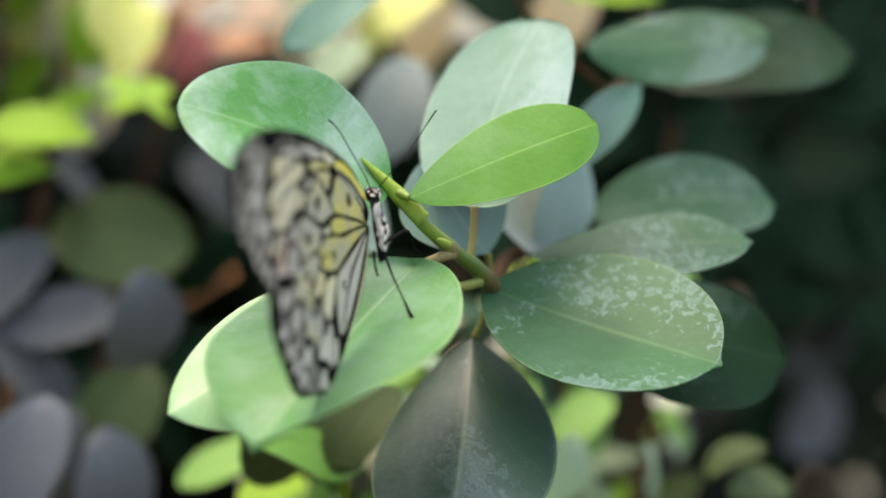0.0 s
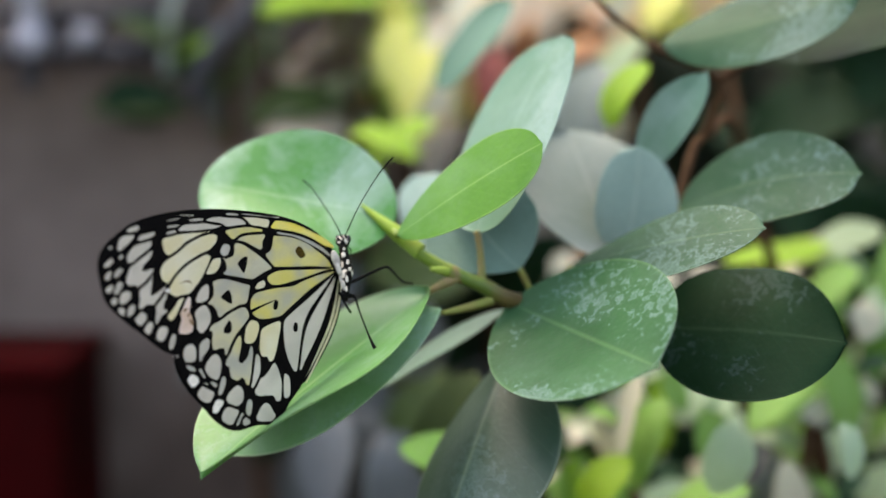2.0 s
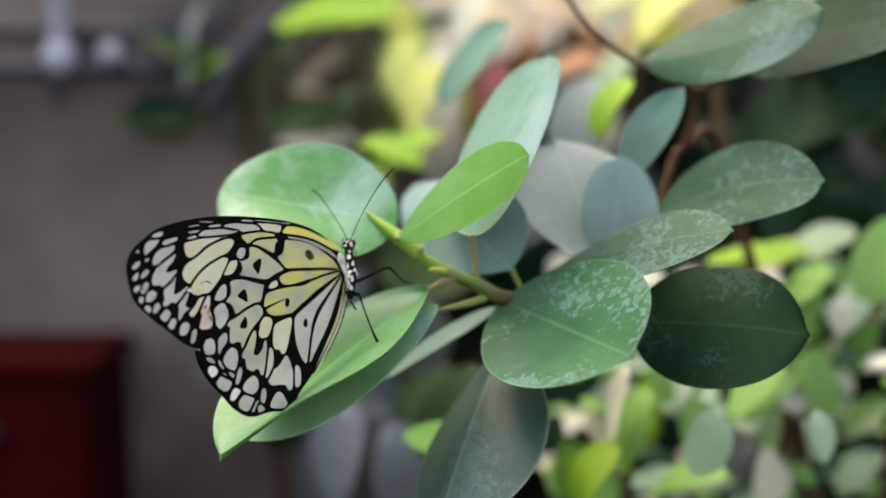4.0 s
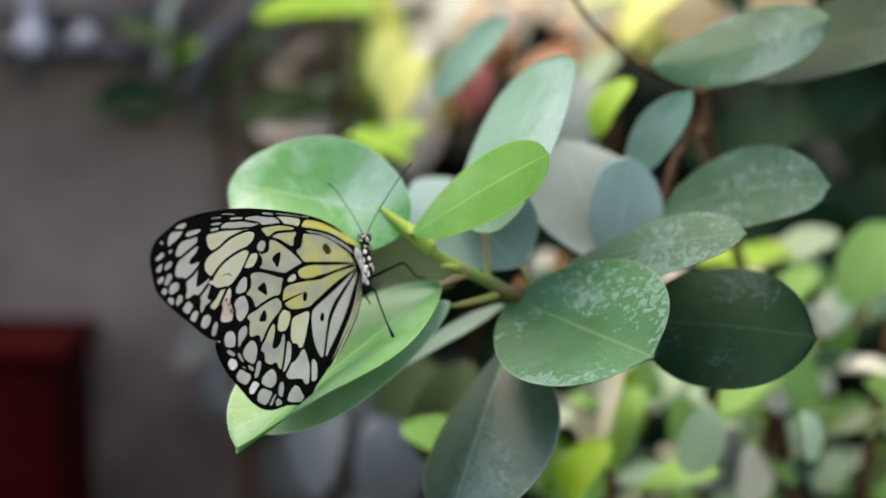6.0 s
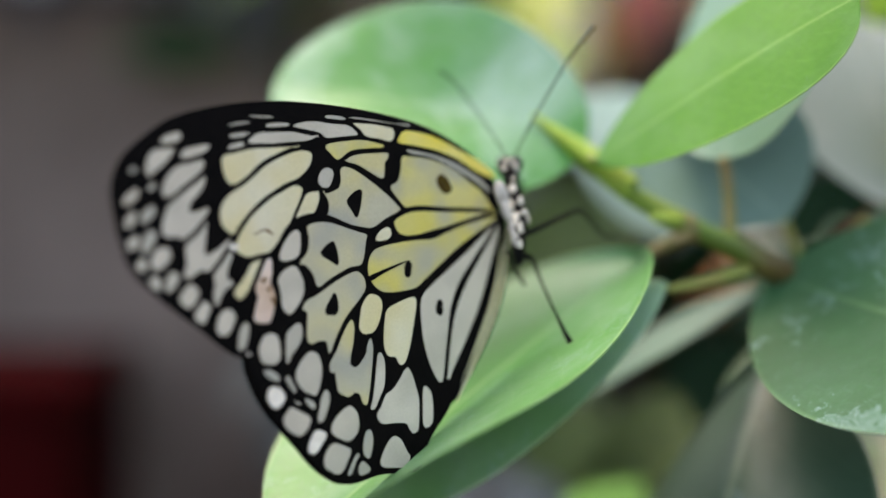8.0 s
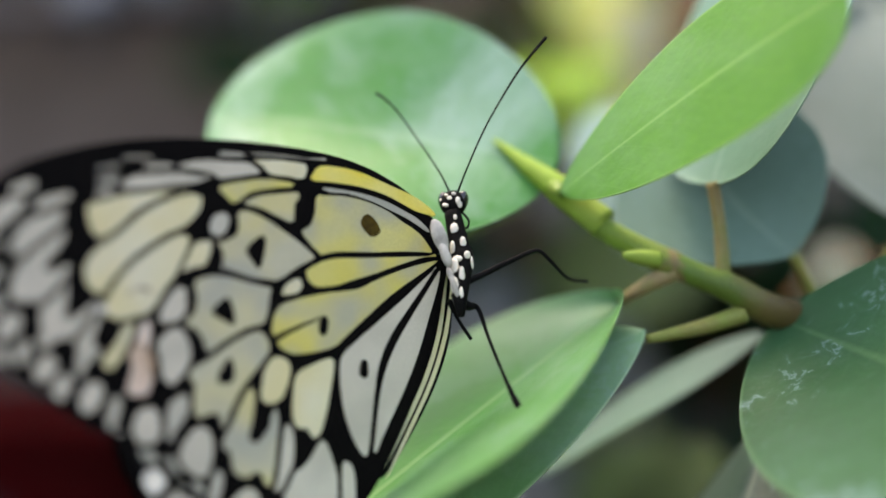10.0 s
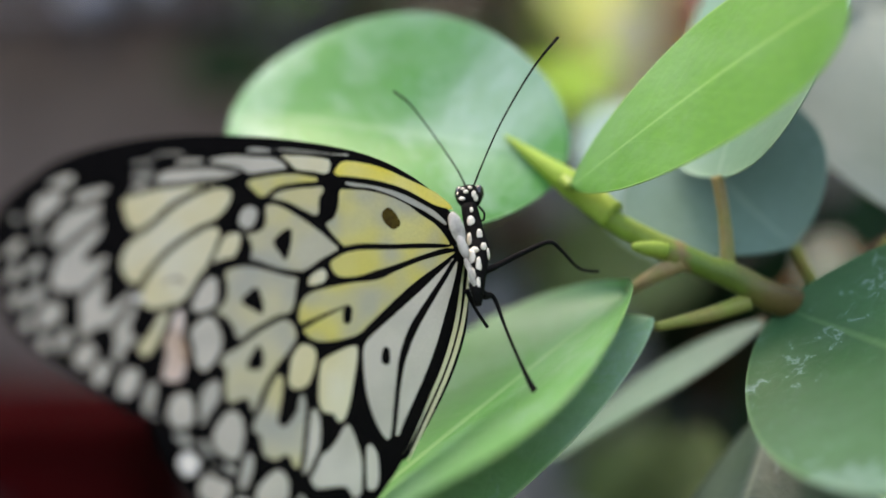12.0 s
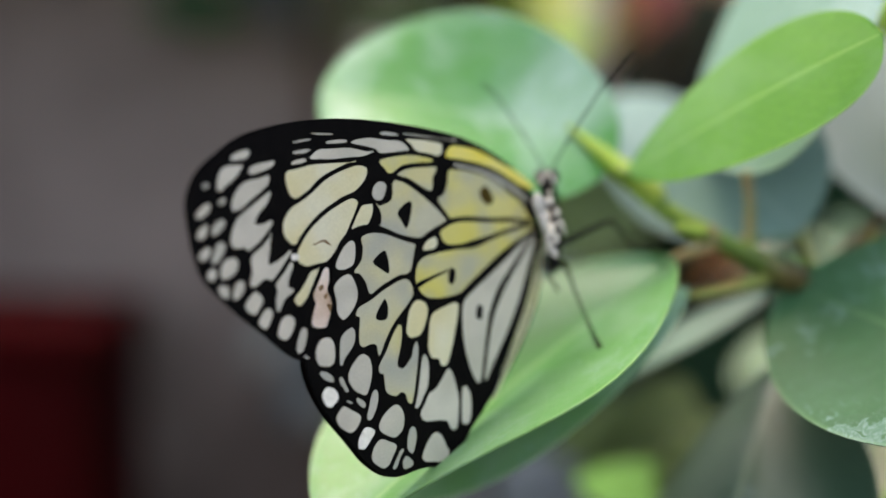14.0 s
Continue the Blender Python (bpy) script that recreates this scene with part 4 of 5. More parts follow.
# ---- the shrub that it sits on ----
ficus = thing("ficus_branch", (0.30, 0.16, 0.0), "leafy fig shrub branch with leathery oval green leaves", "shrub")


def grow(base, tip, side, width, material, label="", **shape):
    """One leaf of the shrub, from its base to its tip, its side lying along side."""
    length = (Vector(tip) - Vector(base)).length
    ob = part("leaf", leaf_shape(length, width, **shape), material, ficus, label)
    return put(ob, leaf_frame(base, tip, side), ficus)


def twig(name, points, radii, material, label="", sides=10):
    return put(part(name, tube(points, radii, sides, 6), material, ficus, label), Matrix.Identity(4), ficus)


# base, tip, side, width
grow((0.0167, 0.0087, 1.2501), (0.0604, -0.0121, 1.2796), (-0.171, 0.668, 0.724), 0.0266, YOUNG, "bright young light green leaf", fold=-0.048, arch=0.013, blunt=1.48, rounded=0.47, lean=0.006, wave=0.012, point=0.010, seed=1)
grow((0.0516, 0.0168, 1.2272), (0.0903, -0.0451, 1.2201), (0.706, 0.373, 0.603), 0.0579, MARKED, "green leaf with dried white water marks", fold=0.147, arch=-0.029, blunt=1.24, rounded=0.51, lean=0.010, wave=0.002, point=0.032, seed=2)
# shade on this leaf is painted as near-black green
grow((0.0952, 0.0149, 1.2190), (0.1520, -0.0054, 1.2181), (0.211, 0.555, 0.804), 0.0488, DARK, "very dark green leaf, shade put into its colour", fold=-0.002, arch=0.005, blunt=0.98, rounded=0.64, lean=0.023, wave=0.040, point=0.024, seed=3)
grow((0.0414, 0.0148, 1.2500), (0.0689, 0.0399, 1.3109), (-0.593, 0.802, -0.063), 0.0460, PALE, "pale bluish green leaf", fold=0.054, arch=0.006, blunt=0.94, rounded=0.43, lean=0.058, wave=0.015, point=0.020, seed=4)
grow((0.0155, 0.0189, 1.2546), (-0.0479, 0.0267, 1.2660), (-0.0004, -0.0236, -0.0293), 0.0473, GLOSSY, "glossy green leaf with pale water marks and painted sky sheen", fold=0.138, arch=0.046, blunt=0.96, rounded=0.51, lean=0.025, wave=0.02, point=0.0, seed=5)
grow((0.0255, 0.0155, 1.2308), (-0.0382, -0.0363, 1.1871), (0.587, -0.804, 0.098), 0.0666, FRESH, "fresh green leaf under the butterfly", fold=0.204, arch=0.003, blunt=0.98, rounded=0.70, lean=-0.011, wave=-0.041, point=0.020, seed=6)
grow((0.0297, 0.0069, 1.2275), (-0.0457, 0.0039, 1.1860), (0.287, -0.841, -0.460), 0.0451, FRESH_LIT, "fresh green leaf painted paler as if lit", fold=-0.172, arch=0.006, blunt=1.10, rounded=0.74, lean=-0.034, wave=-0.008, point=0.008, seed=7)
grow((0.0515, 0.0205, 1.2112), (0.0296, -0.0214, 1.1596), (0.768, -0.616, 0.174), 0.0528, DULL, "dark hanging leaf", fold=-0.381, arch=0.033, blunt=1.23, rounded=0.59, lean=0.018, wave=0.001, point=0.020, seed=8)
grow((0.0719, 0.0288, 1.2371), (0.1263, -0.0085, 1.2537), (0.300, 0.718, 0.628), 0.0283, GREEN, "green leaf with water marks", fold=-0.047, arch=0.035, blunt=1.43, rounded=0.59, lean=-0.013, wave=0.031, point=0.020, seed=9)
grow((0.1087, 0.0502, 1.2525), (0.1620, 0.0254, 1.2664), (0.093, 0.630, 0.771), 0.0348, GREEN, "green leaf", fold=0.057, arch=0.043, blunt=1.05, rounded=0.49, lean=0.050, wave=0.006, point=0.030, seed=10)
grow((0.1046, 0.0654, 1.3076), (0.1659, 0.0472, 1.3256), (0.001, 0.704, 0.710), 0.0342, GREEN, "greyish green leaf", fold=-0.102, arch=-0.031, blunt=1.14, rounded=0.56, lean=-0.020, wave=0.033, point=0.020, seed=11)
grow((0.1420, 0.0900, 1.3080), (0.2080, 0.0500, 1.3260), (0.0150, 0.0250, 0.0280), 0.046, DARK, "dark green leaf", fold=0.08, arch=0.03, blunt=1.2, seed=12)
grow((0.0965, 0.0568, 1.2640), (0.1172, 0.0493, 1.2977), (-0.793, 0.269, 0.547), 0.0156, PALE, "pale green leaf", fold=0.178, arch=0.055, blunt=1.11, rounded=0.58, lean=0.049, wave=0.027, point=0.040, seed=13)
grow((0.0850, 0.0440, 1.2370), (0.0720, 0.0680, 1.2790), (-0.030, -0.010, -0.006), 0.045, GREYED, "dull grey-green leaf", fold=0.05, arch=0.03, blunt=1.1, seed=14)
grow((0.0900, 0.0480, 1.2380), (0.0950, 0.0470, 1.2740), (-0.030, -0.010, 0.006), 0.030, BLUISH, "bluish green leaf", fold=0.05, arch=0.03, blunt=1.1, seed=24)
grow((0.0548, 0.0248, 1.2370), (0.0362, 0.0379, 1.2628), (-0.840, -0.209, -0.500), 0.0383, FRESH_GREY, "round bluish green leaf", fold=0.094, arch=0.033, blunt=1.13, rounded=0.64, lean=0.083, wave=0.015, point=0.020, seed=15)
grow((0.0420, 0.0700, 1.2300), (0.0180, 0.0850, 1.2620), (-0.022, -0.015, -0.010), 0.034, BLUISH, "bluish green leaf", fold=0.05, arch=0.03, blunt=1.0, seed=16)
grow((0.0496, 0.0301, 1.2227), (0.0082, 0.0340, 1.1968), (0.186, -0.884, -0.428), 0.0090, FRESH_GREY, "pale narrow leaf seen near its edge", fold=0.100, arch=0.019, blunt=1.01, rounded=0.56, lean=0.002, wave=0.029, point=0.020, seed=17)
grow((0.0250, 0.1350, 1.2920), (0.0535, 0.1250, 1.3250), (-0.0171, 0.027, 0.023), 0.020, PALE, "pale green leaf", fold=0.10, arch=0.03, blunt=1.1, seed=18)

# stem, stalks and bud sheath
twig("stem", [(0.0150, 0.0130, 1.2510), (0.0232, 0.0120, 1.2440), (0.0290, 0.0117, 1.2404), (0.0342, 0.0117, 1.2375), (0.0356, 0.0118, 1.2368), (0.0390, 0.0120, 1.2352), (0.0440, 0.0125, 1.2330), (0.0515, 0.0150, 1.2285), (0.0640, 0.0300, 1.2240)], (0.0012, 0.0019, 0.0020, 0.0024, 0.0022, 0.0021, 0.0025, 0.0028, 0.0030), SHOOT, "green shoot turning brown and woody", 16)
twig("stem", [(0.0620, 0.0280, 1.2245), (0.0730, 0.0440, 1.2330), (0.0930, 0.0600, 1.2400), (0.1080, 0.0650, 1.2480), (0.1220, 0.0850, 1.2750), (0.1500, 0.1300, 1.2400), (0.2200, 0.1500, 0.9000), (0.3000, 0.1600, 0.0)], (0.0030, 0.0027, 0.0023, 0.0019, 0.0016, 0.0020, 0.007, 0.012), BARK, "brown woody stem")
twig("stem", [(0.1220, 0.0850, 1.2750), (0.1250, 0.0800, 1.2950), (0.1020, 0.0820, 1.3080), (0.0820, 0.0850, 1.3260), (0.0700, 0.0900, 1.3500)], (0.0018, 0.0015, 0.0012, 0.0010, 0.0009), BARK, "brown twig")
twig("stem", [(0.1250, 0.0800, 1.2950), (0.1500, 0.0950, 1.3060), (0.1900, 0.1200, 1.3150)], (0.0016, 0.0016, 0.0015), BARK, "brown twig")
twig("stalk", [(0.0428, 0.0140, 1.2345), (0.0424, 0.0142, 1.2430), (0.0414, 0.0147, 1.2506)], (0.0014, 0.0011, 0.0011), TAN_STALK, "tan leaf stalk")
twig("stalk", [(0.0460, 0.0120, 1.2290), (0.0390, 0.0098, 1.2272), (0.0300, 0.0066, 1.2258)], (0.0016, 0.0013, 0.0007), STALK, "pale green leaf stalk")
twig("stalk", [(0.0350, 0.0112, 1.2365), (0.0312, 0.0118, 1.2346), (0.0256, 0.0154, 1.2310)], (0.0018, 0.0015, 0.0008), TAN_STALK, "short leaf stalk")
twig("stalk", [(0.0530, 0.0170, 1.2280), (0.0528, 0.0170, 1.2275), (0.0514, 0.0162, 1.2266)], (0.0014, 0.0012, 0.0011), STALK)
twig("stalk", [(0.0600, 0.0270, 1.2250), (0.0580, 0.0262, 1.2300), (0.0549, 0.0248, 1.2368)], (0.0013, 0.0010, 0.0010), STALK)
twig("stalk", [(0.0540, 0.0180, 1.2265), (0.0528, 0.0176, 1.2190), (0.0504, 0.0173, 1.2118)], (0.0014, 0.0012, 0.0011), STALK)
twig("stalk", [(0.0640, 0.0300, 1.2240), (0.0685, 0.0300, 1.2310), (0.0718, 0.0288, 1.2370)], (0.0014, 0.0012, 0.0011), STALK)
twig("stalk", [(0.0700, 0.0360, 1.2240), (0.0820, 0.0240, 1.2230), (0.0943, 0.0140, 1.2203)], (0.0014, 0.0012, 0.0011), STALK)
twig("stalk", [(0.1080, 0.0650, 1.2480), (0.1085, 0.0570, 1.2508), (0.1087, 0.0504, 1.2529)], (0.0014, 0.0012, 0.0011), STALK)
twig("stalk", [(0.0150, 0.0130, 1.2510), (0.0158, 0.0112, 1.2508), (0.0166, 0.0089, 1.2501)], (0.0012, 0.0012, 0.0009), STEM)
twig("sheath", [(0.0235, 0.0115, 1.2445), (0.0165, 0.0140, 1.2500), (0.0105, 0.0160, 1.2545), (0.0046, 0.0188, 1.2590)], (0.0026, 0.0025, 0.0015, 0.0002), SHEATH, "pointed lime green bud sheath")
twig("bud", [(0.0320, 0.0105, 1.2385), (0.0290, 0.0085, 1.2392), (0.0268, 0.0070, 1.2398)], (0.0016, 0.0012, 0.0005), SHEATH, "small pointed green bud")

# the lens: focus is pulled along the wing, between its tip and the head
focus = new("focus_point")
focus.empty_display_size = 0.004
cam.data.dof.use_dof = True
cam.data.dof.focus_object = focus
cam.data.dof.aperture_fstop = 3.2
FOCUS = [
    (0.0, 0.050, -0.012, 1.225), (0.3, 0.010, -0.014, 1.228), (0.6, -0.018, -0.018, 1.238), (2.2, -0.018, -0.018, 1.240),
    (4.3, -0.024, -0.024, 1.240), (6.0, -0.026, -0.026, 1.240), (6.5, -0.034, -0.034, 1.236), (7.2, -0.032, -0.032, 1.238),
    (9.3, -0.006, -0.008, 1.244), (9.6, -0.001, -0.005, 1.246), (12.0, -0.001, -0.005, 1.246), (12.6, -0.008, -0.010, 1.246),
    (13.2, -0.020, -0.020, 1.240), (13.7, -0.030, -0.030, 1.238), (14.0, -0.033, -0.033, 1.237)]

# ---- behind: wall fittings, red box, shrubs out of focus ----
crate = thing("cabinet", (-0.42, 0.335, 0.0), "dark red painted metal cabinet against the wall", "cabinet")
put(part("body", box((-0.70, 0.29, 0.0), (-0.174, 0.378, 1.144), 0.004), RED_PAINT, crate), Matrix.Identity(4), crate)
put(part("lid", box((-0.705, 0.284, 1.144), (-0.168, 0.378, 1.154), 0.003), RED_PAINT, crate), Matrix.Identity(4), crate)
put(part("handle", box((-0.255, 0.276, 1.112), (-0.220, 0.289, 1.120), 0.002), DARK_METAL, crate, "small dark metal handle"), Matrix.Identity(4), crate)

pipe = thing("pipe", (-0.30, 0.35, 1.322), "two dark pipes fixed along the wall with a pale metal riser and modelled highlights", "pipe")


def fix(name, points, radii, material, parent, label=""):
    return put(part(name, tube(points, radii, 14), material, parent, label), Matrix.Identity(4), parent)


fix("tube", [(-1.6, 0.352, 1.334), (-0.5, 0.352, 1.333), (-0.118, 0.352, 1.328)], (0.0055, 0.0055, 0.0050), DARK_METAL, pipe)
fix("tube", [(-1.6, 0.350, 1.314), (-0.5, 0.350, 1.312), (-0.122, 0.350, 1.307)], (0.0070, 0.0068, 0.0060), DARK_METAL, pipe)
fix("riser", [(-0.1945, 0.340, 1.372), (-0.1940, 0.340, 1.340), (-0.1935, 0.340, 1.306)], (0.0060, 0.0058, 0.0060), PAINTED, pipe, "pale metal riser between the pipes")
# pale knob added in place of a bright highlight on the riser
fix("riser_glint", [(-0.1935, 0.338, 1.3230), (-0.1935, 0.338, 1.3150), (-0.1935, 0.338, 1.3070)], (0.0070, 0.0098, 0.0070), GLINT_PALE, pipe, "pale knob put in for a highlight on the riser")
fix("stub", [(-0.1955, 0.342, 1.3060), (-0.1960, 0.342, 1.2970), (-0.1965, 0.342, 1.2880)], (0.0062, 0.0058, 0.0050), DARK_METAL, pipe)
# pale sleeve added where the lower pipe has a second highlight
fix("pipe_glint", [(-0.1720, 0.342, 1.3155), (-0.1660, 0.342, 1.3160), (-0.1600, 0.342, 1.3155)], (0.0060, 0.0074, 0.0060), PAINTED, pipe, "pale sleeve put in for a highlight on the pipe")
put(part("bracket", box((-0.190, 0.345, 1.318), (-0.182, 0.381, 1.326), 0.002), DARK_METAL, pipe), Matrix.Identity(4), pipe)
pole = thing("rod", (-0.06, 0.37, 1.27), "dark blue slanting metal rods fixed to the wall", "rod")
fix("bar", [(-0.1087, 0.3330, 1.2803), (-0.1048, 0.3330, 1.2910), (-0.0974, 0.3330, 1.3062), (-0.0840, 0.3330, 1.3213), (-0.0679, 0.3330, 1.3364), (-0.0279, 0.3330, 1.3752)], (0.0050, 0.0060, 0.0068, 0.0068, 0.0066, 0.0066), DARK_METAL, pole)
fix("bar", [(-0.1156, 0.3500, 1.3090), (-0.1106, 0.3500, 1.3244), (-0.1009, 0.3500, 1.3398), (-0.0724, 0.3500, 1.3733)], (0.0040, 0.0042, 0.0042, 0.0040), DARK_METAL, pole)

VARIANTS = []
for k in range(6):
    b_ = leaf_shape(1.0, (0.62, 0.7, 0.55, 0.6, 0.5, 0.66)[k], fold=0.12, arch=(0.05, 0.12, 0.08, 0.15, 0.03, 0.1)[k], blunt=(1.2, 1.1, 1.3, 1.0, 1.2, 1.15)[k], seed=40 + k, nl=8, nw=4, thick=0.012)
    mesh_ = bpy.data.meshes.new("leaf")
    b_.to_mesh(mesh_)
    b_.free()
    mesh_.materials.append(GREEN)
    VARIANTS.append(mesh_)
rng = random.Random(7)


def bush_leaf(shrub, at, size, material, turn=None, flat=0.35):
    """A leaf of a shrub behind, its middle at a place; turn: direction of its tip seen from the front."""
    ob = new("leaf", VARIANTS[rng.randrange(6)])
    ob.material_slots[0].link = "OBJECT"
    ob.material_slots[0].material = material
    a = radians(rng.uniform(0, 360) if turn is None else turn)
    tip = Vector((math.cos(a), rng.uniform(-0.5, 0.3), math.sin(a))).normalized()
    face = Vector((rng.uniform(-0.8, 0.8), -1.0, flat + rng.uniform(-0.3, 0.9))).normalized()
    m = leaf_frame(Vector(at) - tip * size / 2, Vector(at) + tip * size / 2, face.cross(tip))
    ob.parent = shrub
    ob.matrix_basis = Matrix.Translation(-shrub.location) @ m @ Matrix.Diagonal((size, size, size, 1))
    return ob


def shrub(name, at, label, tops):
    """A shrub with stems from the ground to the given tops."""
    ob = thing(name, at, label, "shrub")
    for top in tops:
        x, y, _ = at
        mid = ((x + top[0]) / 2 + rng.uniform(-0.03, 0.03), (y + top[1]) / 2 + 0.02, top[2] * 0.6)
        put(part("stem", tube([at, mid, top], (0.009, 0.006, 0.002), 8), BARK, ob), Matrix.Identity(4), ob)
    return ob


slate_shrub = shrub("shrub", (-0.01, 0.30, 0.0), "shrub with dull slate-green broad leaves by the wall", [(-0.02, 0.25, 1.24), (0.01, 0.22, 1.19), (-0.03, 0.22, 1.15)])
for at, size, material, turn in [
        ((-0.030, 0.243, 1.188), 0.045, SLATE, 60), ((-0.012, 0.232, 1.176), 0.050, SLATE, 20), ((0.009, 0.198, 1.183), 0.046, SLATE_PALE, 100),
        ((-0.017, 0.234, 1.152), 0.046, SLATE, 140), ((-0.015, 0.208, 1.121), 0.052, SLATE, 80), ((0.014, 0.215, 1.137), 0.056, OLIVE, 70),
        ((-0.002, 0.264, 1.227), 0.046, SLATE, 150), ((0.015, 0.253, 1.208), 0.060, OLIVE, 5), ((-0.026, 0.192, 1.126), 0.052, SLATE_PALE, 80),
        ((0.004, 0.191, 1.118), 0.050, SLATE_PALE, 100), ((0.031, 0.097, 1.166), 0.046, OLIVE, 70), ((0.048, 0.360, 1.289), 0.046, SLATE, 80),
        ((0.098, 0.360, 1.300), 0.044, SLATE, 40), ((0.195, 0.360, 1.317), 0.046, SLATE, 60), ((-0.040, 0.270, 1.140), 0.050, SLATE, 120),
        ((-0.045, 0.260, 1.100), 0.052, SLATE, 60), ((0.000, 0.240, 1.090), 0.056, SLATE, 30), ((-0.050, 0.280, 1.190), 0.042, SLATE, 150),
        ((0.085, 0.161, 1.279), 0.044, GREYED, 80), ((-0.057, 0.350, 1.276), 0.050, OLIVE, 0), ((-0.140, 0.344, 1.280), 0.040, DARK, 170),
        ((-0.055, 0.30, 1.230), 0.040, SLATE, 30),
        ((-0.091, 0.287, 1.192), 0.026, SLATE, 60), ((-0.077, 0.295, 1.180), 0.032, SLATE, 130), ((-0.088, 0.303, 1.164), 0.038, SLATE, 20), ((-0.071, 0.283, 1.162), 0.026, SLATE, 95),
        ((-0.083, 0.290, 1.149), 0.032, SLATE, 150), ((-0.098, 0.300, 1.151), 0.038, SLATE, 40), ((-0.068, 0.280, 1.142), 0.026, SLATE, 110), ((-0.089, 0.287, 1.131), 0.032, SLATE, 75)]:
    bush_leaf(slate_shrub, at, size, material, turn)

strap = shrub("strap_leaf_plant", (-0.10, 0.33, 0.0), "plant with narrow dark strap leaves by the wall", [(-0.095, 0.345, 1.335), (-0.075, 0.35, 1.33)])
for at, size, turn, material in [((-0.119, 0.345, 1.318), 0.050, 80, GREYED), ((-0.098, 0.345, 1.298), 0.060, 88, SLATE), ((-0.113, 0.342, 1.297), 0.040, 30, DARK), ((-0.107, 0.340, 1.307), 0.030, 25, LIME),
                           ((-0.081, 0.340, 1.297), 0.046, 62, OLIVE), ((-0.138, 0.342, 1.278), 0.056, 178, OLIVE), ((-0.094, 0.345, 1.280), 0.044, 84, OLIVE), ((-0.066, 0.345, 1.320), 0.050, 100, SAGE),
                           ((-0.138, 0.340, 1.281), 0.050, 4, DARK), ((-0.128, 0.342, 1.312), 0.050, 150, OLIVE)]:
    ob_ = bush_leaf(strap, at, size, material, turn)
    ob_.matrix_basis = ob_.matrix_basis @ Matrix.Diagonal((1.0, 0.34, 1.0, 1))

# the palest leaves here stand for sunlit foliage and bright gaps
sunlit_croton = shrub("sunlit_croton_shrub", (0.06, 0.33, 0.0), "variegated shrub with lime leaves, and yellow, cream and orange ones painted sunlit-bright", [(0.00, 0.33, 1.30), (0.06, 0.35, 1.31), (0.12, 0.30, 1.32), (-0.03, 0.34, 1.32)])
